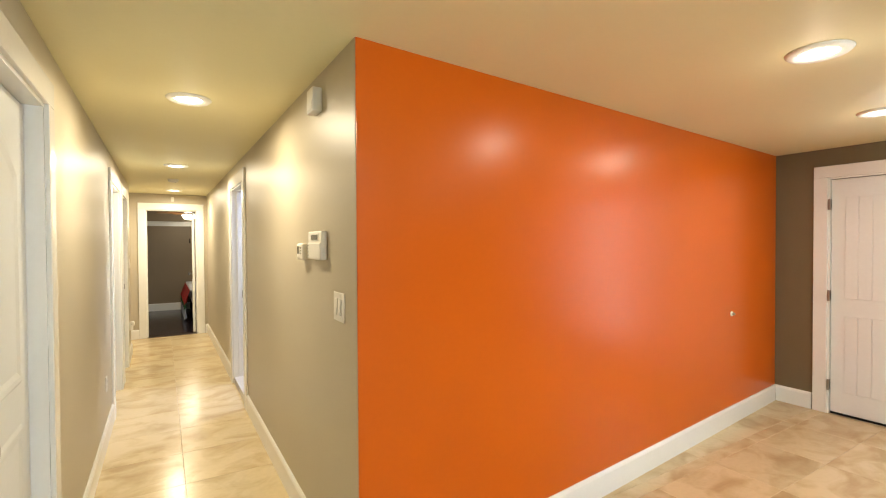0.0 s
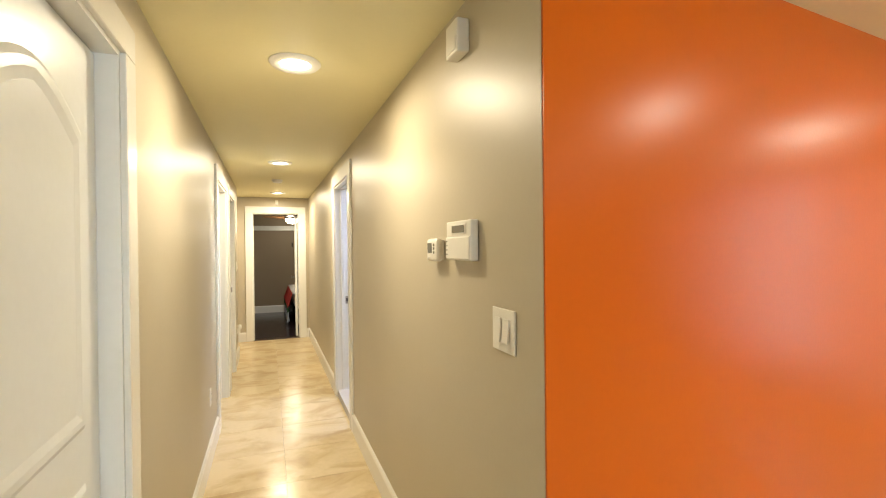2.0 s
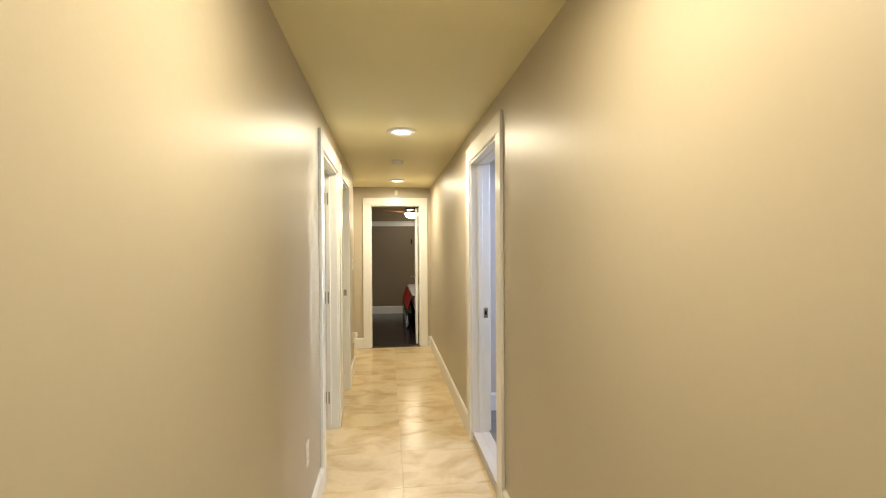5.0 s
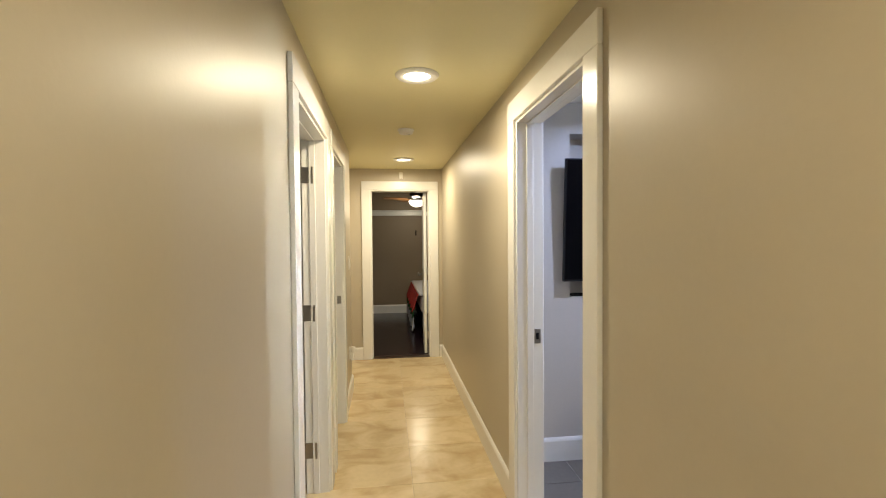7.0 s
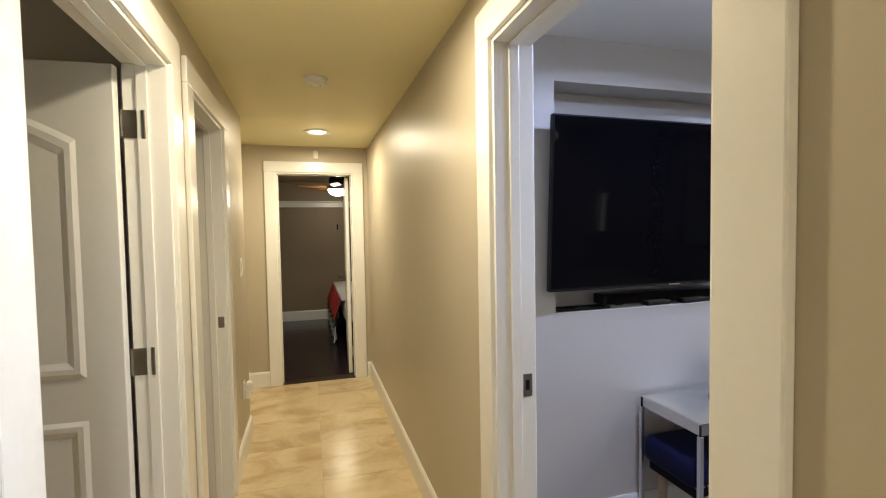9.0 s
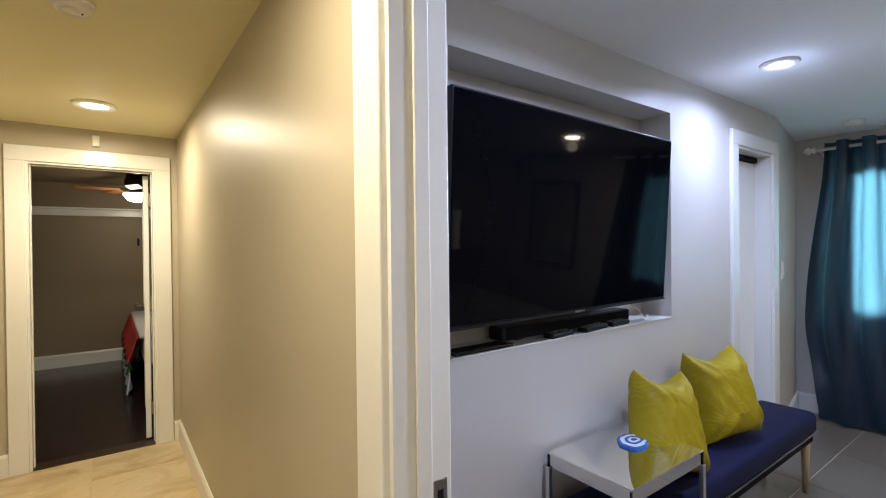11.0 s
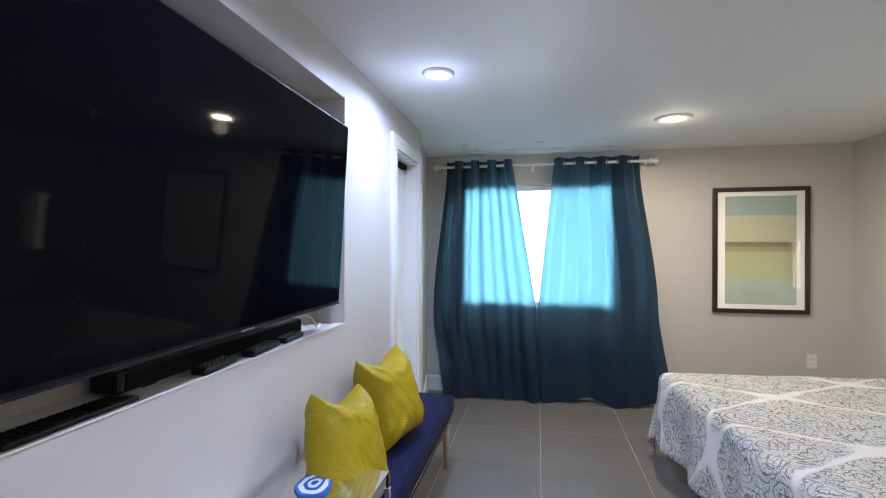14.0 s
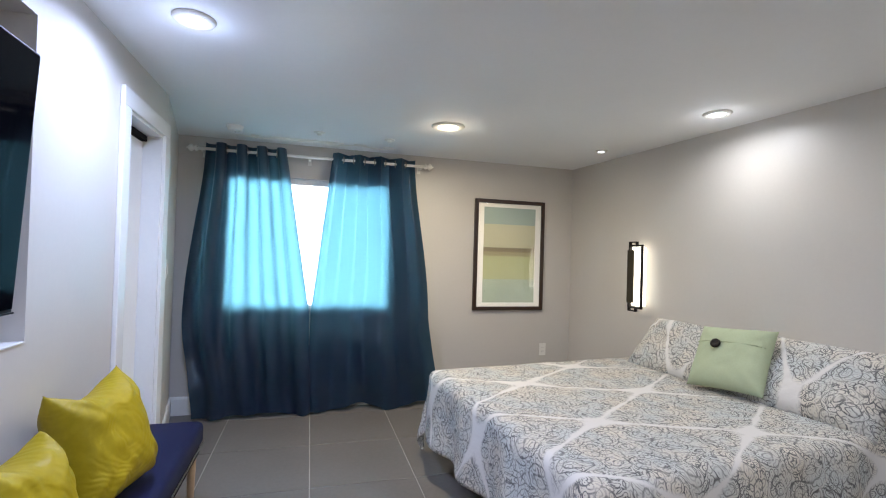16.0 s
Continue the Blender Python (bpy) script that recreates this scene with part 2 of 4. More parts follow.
def paisley():
    """Ogee lattice in white with grey scrolls inside each cell; works on the cloth's UV in metres."""
    m = bpy.data.materials.new("paisley_cotton")
    m.use_nodes = True
    t = m.node_tree
    b, n, l = t.nodes["Principled BSDF"], t.nodes.new, t.links.new
    b.inputs["Roughness"].default_value = 0.85
    uv, sep = n("ShaderNodeUVMap"), n("ShaderNodeSeparateXYZ")
    uv.uv_map = "cloth"
    l(uv.outputs[0], sep.inputs[0])

    def mth(op, a, c=None):
        k = n("ShaderNodeMath")
        k.operation = op
        for i, v in enumerate((a, c)):
            if v is None:
                continue
            if isinstance(v, (int, float)):
                k.inputs[i].default_value = v
            else:
                l(v, k.inputs[i])
        return k.outputs[0]

    # diamond lattice 0.64 m across and 1.16 m long
    cu = mth("COSINE", mth("MULTIPLY", mth("SUBTRACT", sep.outputs[0], 0.12), 2 * math.pi / 0.64))
    cv = mth("COSINE", mth("MULTIPLY", mth("SUBTRACT", sep.outputs[1], 0.25), 2 * math.pi / 1.16))
    f = mth("ABSOLUTE", mth("ADD", cu, cv))
    warp, move = n("ShaderNodeTexNoise"), n("ShaderNodeVectorMath")
    warp.inputs["Scale"].default_value, warp.inputs["Detail"].default_value = 9, 2
    move.operation = "MULTIPLY_ADD"
    move.inputs[1].default_value = (0.09, 0.09, 0)
    l(uv.outputs[0], warp.inputs["Vector"]), l(warp.outputs["Color"], move.inputs[0]), l(uv.outputs[0], move.inputs[2])

    def rings(scale, turns, width):
        """Thin closed curls round scattered centres."""
        v = n("ShaderNodeTexVoronoi")
        v.voronoi_dimensions = "2D"
        v.inputs["Scale"].default_value = scale
        l(move.outputs[0], v.inputs["Vector"])
        k = mth("ABSOLUTE", mth("SINE", mth("MULTIPLY", v.outputs["Distance"], turns)))
        r = n("ShaderNodeMapRange")
        r.inputs[1].default_value, r.inputs[2].default_value = width * 0.3, width
        l(k, r.inputs[0])
        return r.outputs[0]

    def mix(kind, share, one, two):
        k = n("ShaderNodeMix")
        k.data_type, k.blend_type = "RGBA", kind
        for i, v in ((0, share), (6, one), (7, two)):
            if isinstance(v, (int, float)):
                k.inputs[i].default_value = v
            elif isinstance(v, tuple):
                k.inputs[i].default_value = (*v, 1)
            else:
                l(v, k.inputs[i])
        return k.outputs[2]

    curls, petals = rings(9.5, 12, 0.5), rings(33, 8, 0.8)
    border = n("ShaderNodeMapRange")
    scallop = mth("ABSOLUTE", mth("SINE", mth("ADD", mth("MULTIPLY", f, 5.2), mth("MULTIPLY", warp.outputs[0], 7))))
    border.inputs[1].default_value, border.inputs[2].default_value = 0.05, 0.22
    l(scallop, border.inputs[0])
    hue = n("ShaderNodeTexNoise")
    hue.inputs["Scale"].default_value = 5
    l(uv.outputs[0], hue.inputs["Vector"])
    spread = n("ShaderNodeMapRange")
    spread.inputs[1].default_value, spread.inputs[2].default_value = 0.38, 0.62
    l(hue.outputs[0], spread.inputs[0])
    ground = mix("MIX", spread.outputs[0], (0.62, 0.575, 0.49), (0.52, 0.545, 0.53))
    patch = n("ShaderNodeTexNoise")
    patch.inputs["Scale"].default_value, patch.inputs["Detail"].default_value = 13, 4
    l(uv.outputs[0], patch.inputs["Vector"])
    weight = n("ShaderNodeMapRange")
    weight.inputs[1].default_value, weight.inputs[2].default_value, weight.inputs[3].default_value = 0.4, 0.58, 0.4
    l(patch.outputs[0], weight.inputs[0])
    ground = mix("MIX", mth("MULTIPLY", mth("SUBTRACT", 1, petals), weight.outputs[0]), ground, (0.15, 0.147, 0.145))
    ground = mix("MIX", mth("MULTIPLY", mth("SUBTRACT", 1, curls), mth("ADD", mth("MULTIPLY", weight.outputs[0], 0.5), 0.4)), ground, (0.1, 0.097, 0.1))
    ground = mix("MIX", mth("MULTIPLY", mth("SUBTRACT", 1, border.outputs[0]), 0.5), ground, (0.6, 0.58, 0.54))
    lattice = n("ShaderNodeMapRange")
    lattice.inputs[1].default_value, lattice.inputs[2].default_value = 0.05, 0.15
    wob = mth("ADD", f, mth("MULTIPLY", mth("SUBTRACT", warp.outputs[0], 0.5), 0.3))
    l(wob, lattice.inputs[0])
    mx = n("ShaderNodeMix")
    mx.data_type = "RGBA"
    mx.inputs[6].default_value = (0.66, 0.64, 0.61, 1)
    l(lattice.outputs[0], mx.inputs[0]), l(ground, mx.inputs[7])
    l(mx.outputs[2], b.inputs["Base Color"])
    bump, puff = n("ShaderNodeBump"), n("ShaderNodeTexNoise")
    puff.inputs["Scale"].default_value = 28
    l(uv.outputs[0], puff.inputs["Vector"])
    bump.inputs["Strength"].default_value, bump.inputs["Distance"].default_value = 0.25, 0.01
    l(puff.outputs[0], bump.inputs["Height"]), l(bump.outputs[0], b.inputs["Normal"])
    return m


PAISLEY = paisley()


def glass(name, ior):
    m = bpy.data.materials.new(name)
    m.use_nodes = True
    b = m.node_tree.nodes["Principled BSDF"]
    b.inputs["Base Color"].default_value = (0.95, 0.97, 1, 1)
    b.inputs["Roughness"].default_value, b.inputs["Transmission Weight"].default_value, b.inputs["IOR"].default_value = 0.02, 1, ior
    return m


GLASS, GLAZING = glass("window_glass", 1.1), glass("picture_glass", 1.4)


# ---- building blocks ----
def link(name, bm, material, parent=None, label="", smooth=False):
    me = bpy.data.meshes.new(name)
    bmesh.ops.recalc_face_normals(bm, faces=bm.faces)
    for f in bm.faces:
        f.smooth = smooth
    bm.to_mesh(me)
    bm.free()
    me.materials.append(material)
    ob = new(name, me)
    if parent:
        ob.parent = parent
    if label:
        ob["label"] = label
    return ob


def part(name, bm, material, parent, label="", smooth=False):
    return link(name, bm, material, parent, label, smooth)


def thing(name, label, category, m=None, group=""):
    ob = new(name)
    ob.empty_display_size = 0.1
    if m:
        ob.matrix_world = m
    return tagged(ob, label, category, group)


def structure(ob, label, category):
    return tagged(ob, label, category, kind="structure")


def box(bm, x0, x1, y0, y1, z0, z1, bevel=0.0, m=None, seg=2):
    r = bmesh.ops.create_cube(bm, size=1)
    mm = Matrix.Translation(((x0 + x1) / 2, (y0 + y1) / 2, (z0 + z1) / 2)) @ Matrix.Diagonal((x1 - x0, y1 - y0, z1 - z0, 1))
    bmesh.ops.transform(bm, matrix=(m @ mm) if m else mm, verts=r["verts"])
    if bevel:
        edges = {e for v in r["verts"] for e in v.link_edges}
        bmesh.ops.bevel(bm, geom=list(edges), offset=bevel, segments=seg, affect="EDGES", profile=0.5)
    return bm


def boxes(*dims, bevel=0.0, m=None):
    bm = bmesh.new()
    for d in dims:
        box(bm, *d, bevel=bevel, m=m)
    return bm


def lathe(profile, steps=32, m=None):
    """A turned shape round z from (radius, height) pairs."""
    bm = bmesh.new()
    rings = []
    for r, z in profile:
        if r < 1e-6:
            rings.append([bm.verts.new((0, 0, z))])
        else:
            rings.append([bm.verts.new((r * math.cos(2 * math.pi * k / steps), r * math.sin(2 * math.pi * k / steps), z)) for k in range(steps)])
    for a, c in zip(rings, rings[1:]):
        for k in range(steps):
            q = [a[k % len(a)], a[(k + 1) % len(a)], c[(k + 1) % len(c)], c[k % len(c)]]
            q = list(dict.fromkeys(q))
            if len(q) > 2:
                bm.faces.new(q)
    if m:
        bm.transform(m)
    return bm


def rod(p, q, radius, steps=12):
    p, q = Vector(p), Vector(q)
    m = Matrix.Translation(p) @ (q - p).to_track_quat("Z", "Y").to_matrix().to_4x4()
    h = (q - p).length
    return lathe([(0, 0), (radius, 0), (radius, h), (0, h)], steps, m)


def wall_boxes(length, height, thick, holes):
    """Boxes of a wall along x from 0 to length, its face at y 0 and its body to y thick, with holes (x0, x1, z0, z1)."""
    out, at = [], 0.0
    for x0, x1, z0, z1 in sorted(holes):
        if x0 > at:
            out.append((at, x0, 0, thick, 0, height))
        if z0 > 0:
            out.append((x0, x1, 0, thick, 0, z0))
        if z1 < height:
            out.append((x0, x1, 0, thick, z1, height))
        at = x1
    if at < length:
        out.append((at, length, 0, thick, 0, height))
    return out


def wall(name, start, end, material, label, holes=(), thick=0.12, z0=0.0, height=None, flip=False):
    """A wall from start to end on plan; seen from the side on which start lies at the viewer's hand (left), body behind."""
    (ax, ay), (bx, by) = start, end
    length = math.hypot(bx - ax, by - ay)
    bm = boxes(*wall_boxes(length, (height or CEIL) - z0, thick, holes))
    ob = link(name, bm, material)
    ob.matrix_world = pose(ax, ay, z0, 0, 0, math.degrees(math.atan2(by - ay, bx - ax)))
    return structure(ob, label, "wall")


def baseboard(start, end, z0=0.0, height=0.145):
    """A board on the near side of a wall that runs from start to end."""
    (ax, ay), (bx, by) = start, end
    length = math.hypot(bx - ax, by - ay)
    bm = bmesh.new()
    prof = [(0, 0), (-0.016, 0), (-0.016, height - 0.02), (-0.012, height - 0.008), (-0.006, height), (0, height)]
    a = [bm.verts.new((0, y, z)) for y, z in prof]
    c = [bm.verts.new((length, y, z)) for y, z in prof]
    for k in range(len(prof)):
        j = (k + 1) % len(prof)
        bm.faces.new((a[k], a[j], c[j], c[k]))
    bm.faces.new(a), bm.faces.new(c)
    ob = link("baseboard", bm, TRIM)
    ob.matrix_world = pose(ax, ay, z0, 0, 0, math.degrees(math.atan2(by - ay, bx - ax)))
    return structure(ob, "white painted wooden baseboard along the wall", "baseboard")


def casing(parent, x0, x1, top, width=0.1, thick=0.02, wide_top=None, z0=0.0):
    """Door trim round an opening x0..x1 on the near face (y 0) of a wall."""
    wt = wide_top or width
    part("casing", boxes((x0 - width, x0, -thick, 0, z0, top), bevel=0.004), TRIM, parent)
    part("casing", boxes((x1, x1 + width, -thick, 0, z0, top), bevel=0.004), TRIM, parent)
    part("head_casing", boxes((x0 - width, x1 + width, -thick, 0, top, top + wt), bevel=0.004), TRIM, parent)


def jambs(parent, x0, x1, top, depth, stop=None, z0=0.0):
    t = 0.014
    part("jamb", boxes((x0, x0 + t, -0.004, depth + 0.004, z0, top)), TRIM, parent)
    part("jamb", boxes((x1 - t, x1, -0.004, depth + 0.004, z0, top)), TRIM, parent)
    part("head_jamb", boxes((x0 + t, x1 - t, -0.004, depth + 0.004, top - t, top)), TRIM, parent)
    if stop:
        part("door_stop", boxes((x0 + t, x0 + t + 0.008, stop, stop + 0.035, z0, top - t), bevel=0.003), TRIM, parent)
        part("door_stop", boxes((x1 - t - 0.008, x1 - t, stop, stop + 0.035, z0, top - t), bevel=0.003), TRIM, parent)
        part("door_stop", boxes((x0 + t + 0.008, x1 - t - 0.008, stop, stop + 0.035, top - t - 0.008, top - t), bevel=0.003), TRIM, parent)


def panel_slab(width, height, thick=0.035, arch=True):
    """A moulded two-panel door leaf, x 0..width, faces at y 0 and thick."""
    bm = boxes((0, width, 0, thick, 0, height), bevel=0.003)
    w0, w1 = 0.11, width - 0.11
    for za, zb, up in ((0.2, 0.86, False), (1.0, height - 0.14, arch)):
        for face, s in ((-0.006, -1), (thick, 1)):
            pts = [(w0, za), (w1, za), (w1, zb - (0.1 if up else 0))]
            if up:
                for k in range(1, 12):
                    u = k / 12
                    pts.append((w1 + (w0 - w1) * u, zb - 0.1 + 0.1 * math.sin(math.pi * u)))
            pts.append((w0, zb - (0.1 if up else 0)))
            cx, cz = (w0 + w1) / 2, (za + zb) / 2
            rows = []
            for shrink, off in ((0.0, 0.0), (0.014, 0.006), (0.03, 0.006), (0.05, 0.001)):
                ring = []
                for x, z in pts:
                    k = shrink
                    ring.append(bm.verts.new((x + (k if x < cx else -k) * (1 if abs(x - cx) > 0.02 else 0), (face + 0.006 if s < 0 else face) + s * off, z + (k if z < cz else -k))))
                rows.append(ring)
            for a, c in zip(rows, rows[1:]):
                for k in range(len(a)):
                    j = (k + 1) % len(a)
                    bm.faces.new((a[k], a[j], c[j], c[k]))
            bm.faces.new(rows[-1])
    return bm


def hinge(parent, x, y, z, m=None):
    bm = boxes((x - 0.002, x + 0.002, y - 0.032, y + 0.032, z - 0.045, z + 0.045), bevel=0.0015)
    box(bm, x - 0.008, x + 0.008, y - 0.04, y - 0.028, z - 0.047, z + 0.047, bevel=0.003)
    if m:
        bm.transform(m)
    return part("hinge", bm, STEEL, parent, "brushed steel hinge")


# ---- structure: hall and living room ----
T = 0.12
link_floor = boxes((-2.6, 5.1, -3.1, 1.9, -0.12, -0.002), (-0.6, 0.83, 1.9, 8.73, -0.12, -0.002), (-2.6, -0.6, 1.9, 8.6, -0.12, -0.002), (0.83, 5.1, 1.9, 2.1, -0.12, -0.002))
floor_hall = structure(link("floor", link_floor, GROUT_TAN), "polished beige travertine tile floor in hall and living room", "floor")
structure(link("ceiling", boxes((-0.6, 0.75, 1.75, 8.68, CEIL, CEIL + 0.1), (-0.6, 5.1, -3.1, 1.75, CEIL, CEIL + 0.1), (0.75, 5.1, 1.75, 2.15, CEIL, CEIL + 0.1)), CEILING), "smooth cream painted ceiling over hall", "ceiling")

# the hall's west wall runs north; seen from the hall its start is at the south
WX = -0.333
A0, A1, B0, B1, C0, C1 = 1.52, 2.28, 4.87, 5.73, 6.03, 6.72
TOPD = 2.03
wall("wall_west", (WX, -3.0), (WX, 7.53), PAINT_TAN, "tan painted hall wall with three doorways", [(a + 3, b + 3, 0, TOPD) for a, b in ((A0, A1), (B0, B1), (C0, C1))])
wall("wall_alcove", (-0.545, 7.53), (-0.545, 8.73), PAINT_TAN, "tan painted wall of hall alcove")
wall("wall_alcove_return", (-0.456, 7.526), (-0.665, 7.526), PAINT_TAN, "short tan return wall", thick=0.1)
E0, E1 = 4.508, 5.35
wall("wall_east", (0.682, 8.61), (0.682, 1.682), PAINT_TAN, "tan painted hall wall with bedroom doorway", [(8.61 - E1, 8.61 - E0, 0, 2.058)], thick=0.06)
ORA, ORB = (0.684, 1.675), (4.96, 2.07)
bm = bmesh.new()
low = [bm.verts.new((x, y, 0)) for x, y in (ORA, ORB, (ORB[0], ORB[1] + 0.12), (ORA[0], ORA[1] + 0.12))]
top = [bm.verts.new((v.co.x, v.co.y, CEIL)) for v in low]
bm.faces.new(low), bm.faces.new(top)
for k in range(4):
    bm.faces.new((low[k], low[(k + 1) % 4], top[(k + 1) % 4], top[k]))
structure(link("wall_orange", bm, PAINT_ORANGE), "glossy bright orange accent wall", "wall")
GX = 4.95
wall("wall_taupe", (GX, 2.2), (GX, -3.0), PAINT_TAUPE, "dark taupe wall with white door", [(0.53, 1.34, 0, TOPD), (1.66, 2.06, 0.32, 2.05)])
wall("wall_south", (GX, -3.0), (WX - 0.12, -3.0), PAINT_TAN, "tan painted living room wall with added unseen window", [(2.65, 4.65, 0.8, 2.05)])
wall("wall_north", (-0.67, 8.61), (0.82, 8.61), PAINT_TAN, "tan painted wall at the hall's end", [(0.49, 1.205, 0, TOPD)])

baseboard((WX, A1 + 0.1), (WX, B0 - 0.1)), baseboard((WX, -3), (WX, A0 - 0.1)), baseboard((WX, C1 + 0.1), (WX, 7.53))
baseboard((-0.545, 7.53), (-0.545, 8.61)), baseboard((-0.545, 8.61), (-0.28, 8.61)), baseboard((0.64, 8.61), (0.682, 8.61))
baseboard((0.682, 8.61), (0.682, E1 + 0.1)), baseboard((0.682, E0 - 0.1), (0.682, 1.678))
baseboard(ORA, (4.95, 2.069)), baseboard((GX, 2.065), (GX, 1.78)), baseboard((GX, 0.75), (GX, -3.0)), baseboard((GX, -3), (WX, -3))


def doorway(name, label, m, x0, x1, top, depth, stop=None, width=0.1, z0=0.0):
    d = tagged(new(name), label, "doorway", kind="structure")
    d.matrix_world = m
    casing(d, x0, x1, top, width, z0=z0)
    jambs(d, x0, x1, top, depth, stop, z0)
    return d


west = pose(WX, 0, 0, 0, 0, 90)
d = doorway("door_1", "closed white two-panel door in white casing", west, A0, A1, TOPD, T)
bm = panel_slab(A1 - A0 - 0.036, 2.0)
bm.transform(Matrix.Translation((A0 + 0.018, 0.052, 0.01)))
slab = part("door_leaf", bm, DOOR_WHITE, d, "white moulded door with arched panel")
bm = lathe([(0, 0.0), (0.03, 0.0), (0.03, 0.006), (0.012, 0.012), (0.012, 0.03), (0.026, 0.042), (0.028, 0.055), (0.018, 0.066), (0, 0.068)], 24, pose(A0 + 0.08, 0.052, 0.96, 90))
part("knob", bm, STEEL, slab, "steel door knob", True)

d = doorway("door_2", "white doorway with white door swung open inwards", west, B0, B1, TOPD, T, 0.05, 0.11)
bm = panel_slab(0.8, 1.99)
bm.transform(pose(B1 - 0.016, 0.135, 0.01, 0, 0, 86))
slab = part("door_leaf", bm, DOOR_WHITE, d, "white moulded door, open")
for z in (0.25, 1.04, 1.82):
    hinge(d, B1 - 0.017, 0.1, z)

d = doorway("door_3", "open white doorway with steel strike plate", west, C0, C1, TOPD, T, 0.05)
part("strike_plate", boxes((C1 - 0.017, C1 - 0.013, 0.012, 0.042, 0.95, 1.01), bevel=0.001), STEEL, d, "steel strike plate")

east = pose(0.682, 0, 0, 0, 0, -90)
d = doorway("door_4", "white bedroom doorway with casing and strike plate", east, -E1, -E0, 2.058, 0.122, 0.045, 0.11)
sp = boxes((-E1 + 0.012, -E1 + 0.0165, 0.086, 0.118, 0.91, 0.985), bevel=0.001)
plate = part("strike_plate", sp, STEEL, d, "brushed steel strike plate")
part("latch_hole", boxes((-E1 + 0.0165, -E1 + 0.0172, 0.094, 0.108, 0.932, 0.965)), PLASTIC_DARK, plate)

north = pose(0, 8.61, 0)
d = doorway("door_5", "white doorway at the hall's end, door swung inwards", north, -0.18, 0.535, TOPD, T, 0.05)
bm = panel_slab(0.7, 1.99)
bm.transform(pose(0.503, 0.128, 0.012, 0, 0, 87))
slab = part("door_leaf", bm, DOOR_WHITE, d, "white moulded door, open")
bm = lathe([(0, 0.0), (0.03, 0.0), (0.03, 0.006), (0.012, 0.012), (0.012, 0.03), (0.026, 0.042), (0.028, 0.055), (0.018, 0.066), (0, 0.068)], 20, pose(0.497, 0.77, 0.95, 0, -90, -3))
part("knob", bm, STEEL, slab, "steel door knob", True)
for z in (0.25, 1.04, 1.82):
    hinge(d, 0.506, 0.12, z)
part("threshold", boxes((-0.18, 0.535, 0.0, 0.12, -0.006, 0.004)), DARK_WOOD, d)

# closed door to the outside in the taupe wall
taupe = pose(GX, 0, 0, 0, 0, -90)
d = doorway("door_6", "closed white plank-panel door in white casing", taupe, -1.67, -0.86, TOPD, T, 0.06, 0.1)
bm = boxes((-1.652, -0.878, 0.015, 0.055, 0.02, 2.01), bevel=0.003)
slab = part("door_leaf", bm, DOOR_WHITE, d, "white painted door with grooved panels")
for x0, x1 in ((-1.56, -1.29), (-1.24, -0.97)):
    for za, zb in ((0.2, 0.85), (1.0, 1.86)):
        for k in range(3):
            w = (x1 - x0) / 3
            part("panel", boxes((x0 + k * w + 0.002, x0 + (k + 1) * w - 0.002, 0.009, 0.016, za, zb), bevel=0.003), DOOR_WHITE, slab)
part("sweep", boxes((-1.652, -0.878, 0.012, 0.05, 0.002, 0.02)), PLASTIC_DARK, d, "black rubber door sweep")
for z in (0.25, 1.02, 1.8):
    hinge(d, -1.657, 0.012, z)

# tall window in the taupe wall
w = tagged(new("window_1"), "tall white framed living room window", "window", kind="structure")
w.matrix_world = taupe
fr = boxes((-0.54, -0.5, 0.03, 0.1, 0.32, 2.05), (-0.18, -0.14, 0.03, 0.1, 0.32, 2.05), (-0.5, -0.18, 0.03, 0.1, 0.32, 0.36), (-0.5, -0.18, 0.03, 0.1, 2.01, 2.05))
part("window_frame", fr, TRIM, w)
pane = part("pane", boxes((-0.5, -0.18, 0.06, 0.064, 0.36, 2.01)), GLASS, w)
pane.visible_shadow = False
casing(w, -0.54, -0.14, 2.05, 0.07, z0=0.32)
part("window_sill", boxes((-0.61, -0.07, -0.04, 0.03, 0.29, 0.32), bevel=0.005), TRIM, w)

# wide window in the south wall, never in view, added for cool daylight
w = tagged(new("unseen_window"), "unseen wide white framed window added for daylight", "window", kind="structure")
w.matrix_world = pose(GX, -3.0, 0, 0, 0, 180)
fr = boxes((2.65, 2.7, 0.03, 0.1, 0.8, 2.05), (4.6, 4.65, 0.03, 0.1, 0.8, 2.05), (2.7, 4.6, 0.03, 0.1, 0.8, 0.85), (2.7, 4.6, 0.03, 0.1, 2.0, 2.05), (3.63, 3.67, 0.03, 0.1, 0.85, 2.0))
part("window_frame", fr, TRIM, w)
for x0, x1 in ((2.7, 3.63), (3.67, 4.6)):
    pane = part("pane", boxes((x0, x1, 0.06, 0.064, 0.85, 2.0)), GLASS, w)
    pane.visible_shadow = False
casing(w, 2.65, 4.65, 2.05, 0.09, z0=0.8)
part("window_sill", boxes((2.56, 4.74, -0.05, 0.03, 0.77, 0.8), bevel=0.005), TRIM, w)

# side rooms behind the west doorways
for y0, y1 in ((4.3, 5.86), (5.9, 7.4)):
    structure(link("wall_side_room", boxes((-2.5, -2.4, y0, y1, 0, CEIL), (-2.4, -0.456, y0, y0 + 0.04, 0, CEIL), (-2.4, -0.456, y1 - 0.04, y1, 0, CEIL)), PAINT_GREY), "plain side room wall", "wall")
    structure(link("ceiling", boxes((-2.5, -0.456, y0, y1, CEIL, CEIL + 0.1)), CEILING_WHITE), "plain side room ceiling", "ceiling")

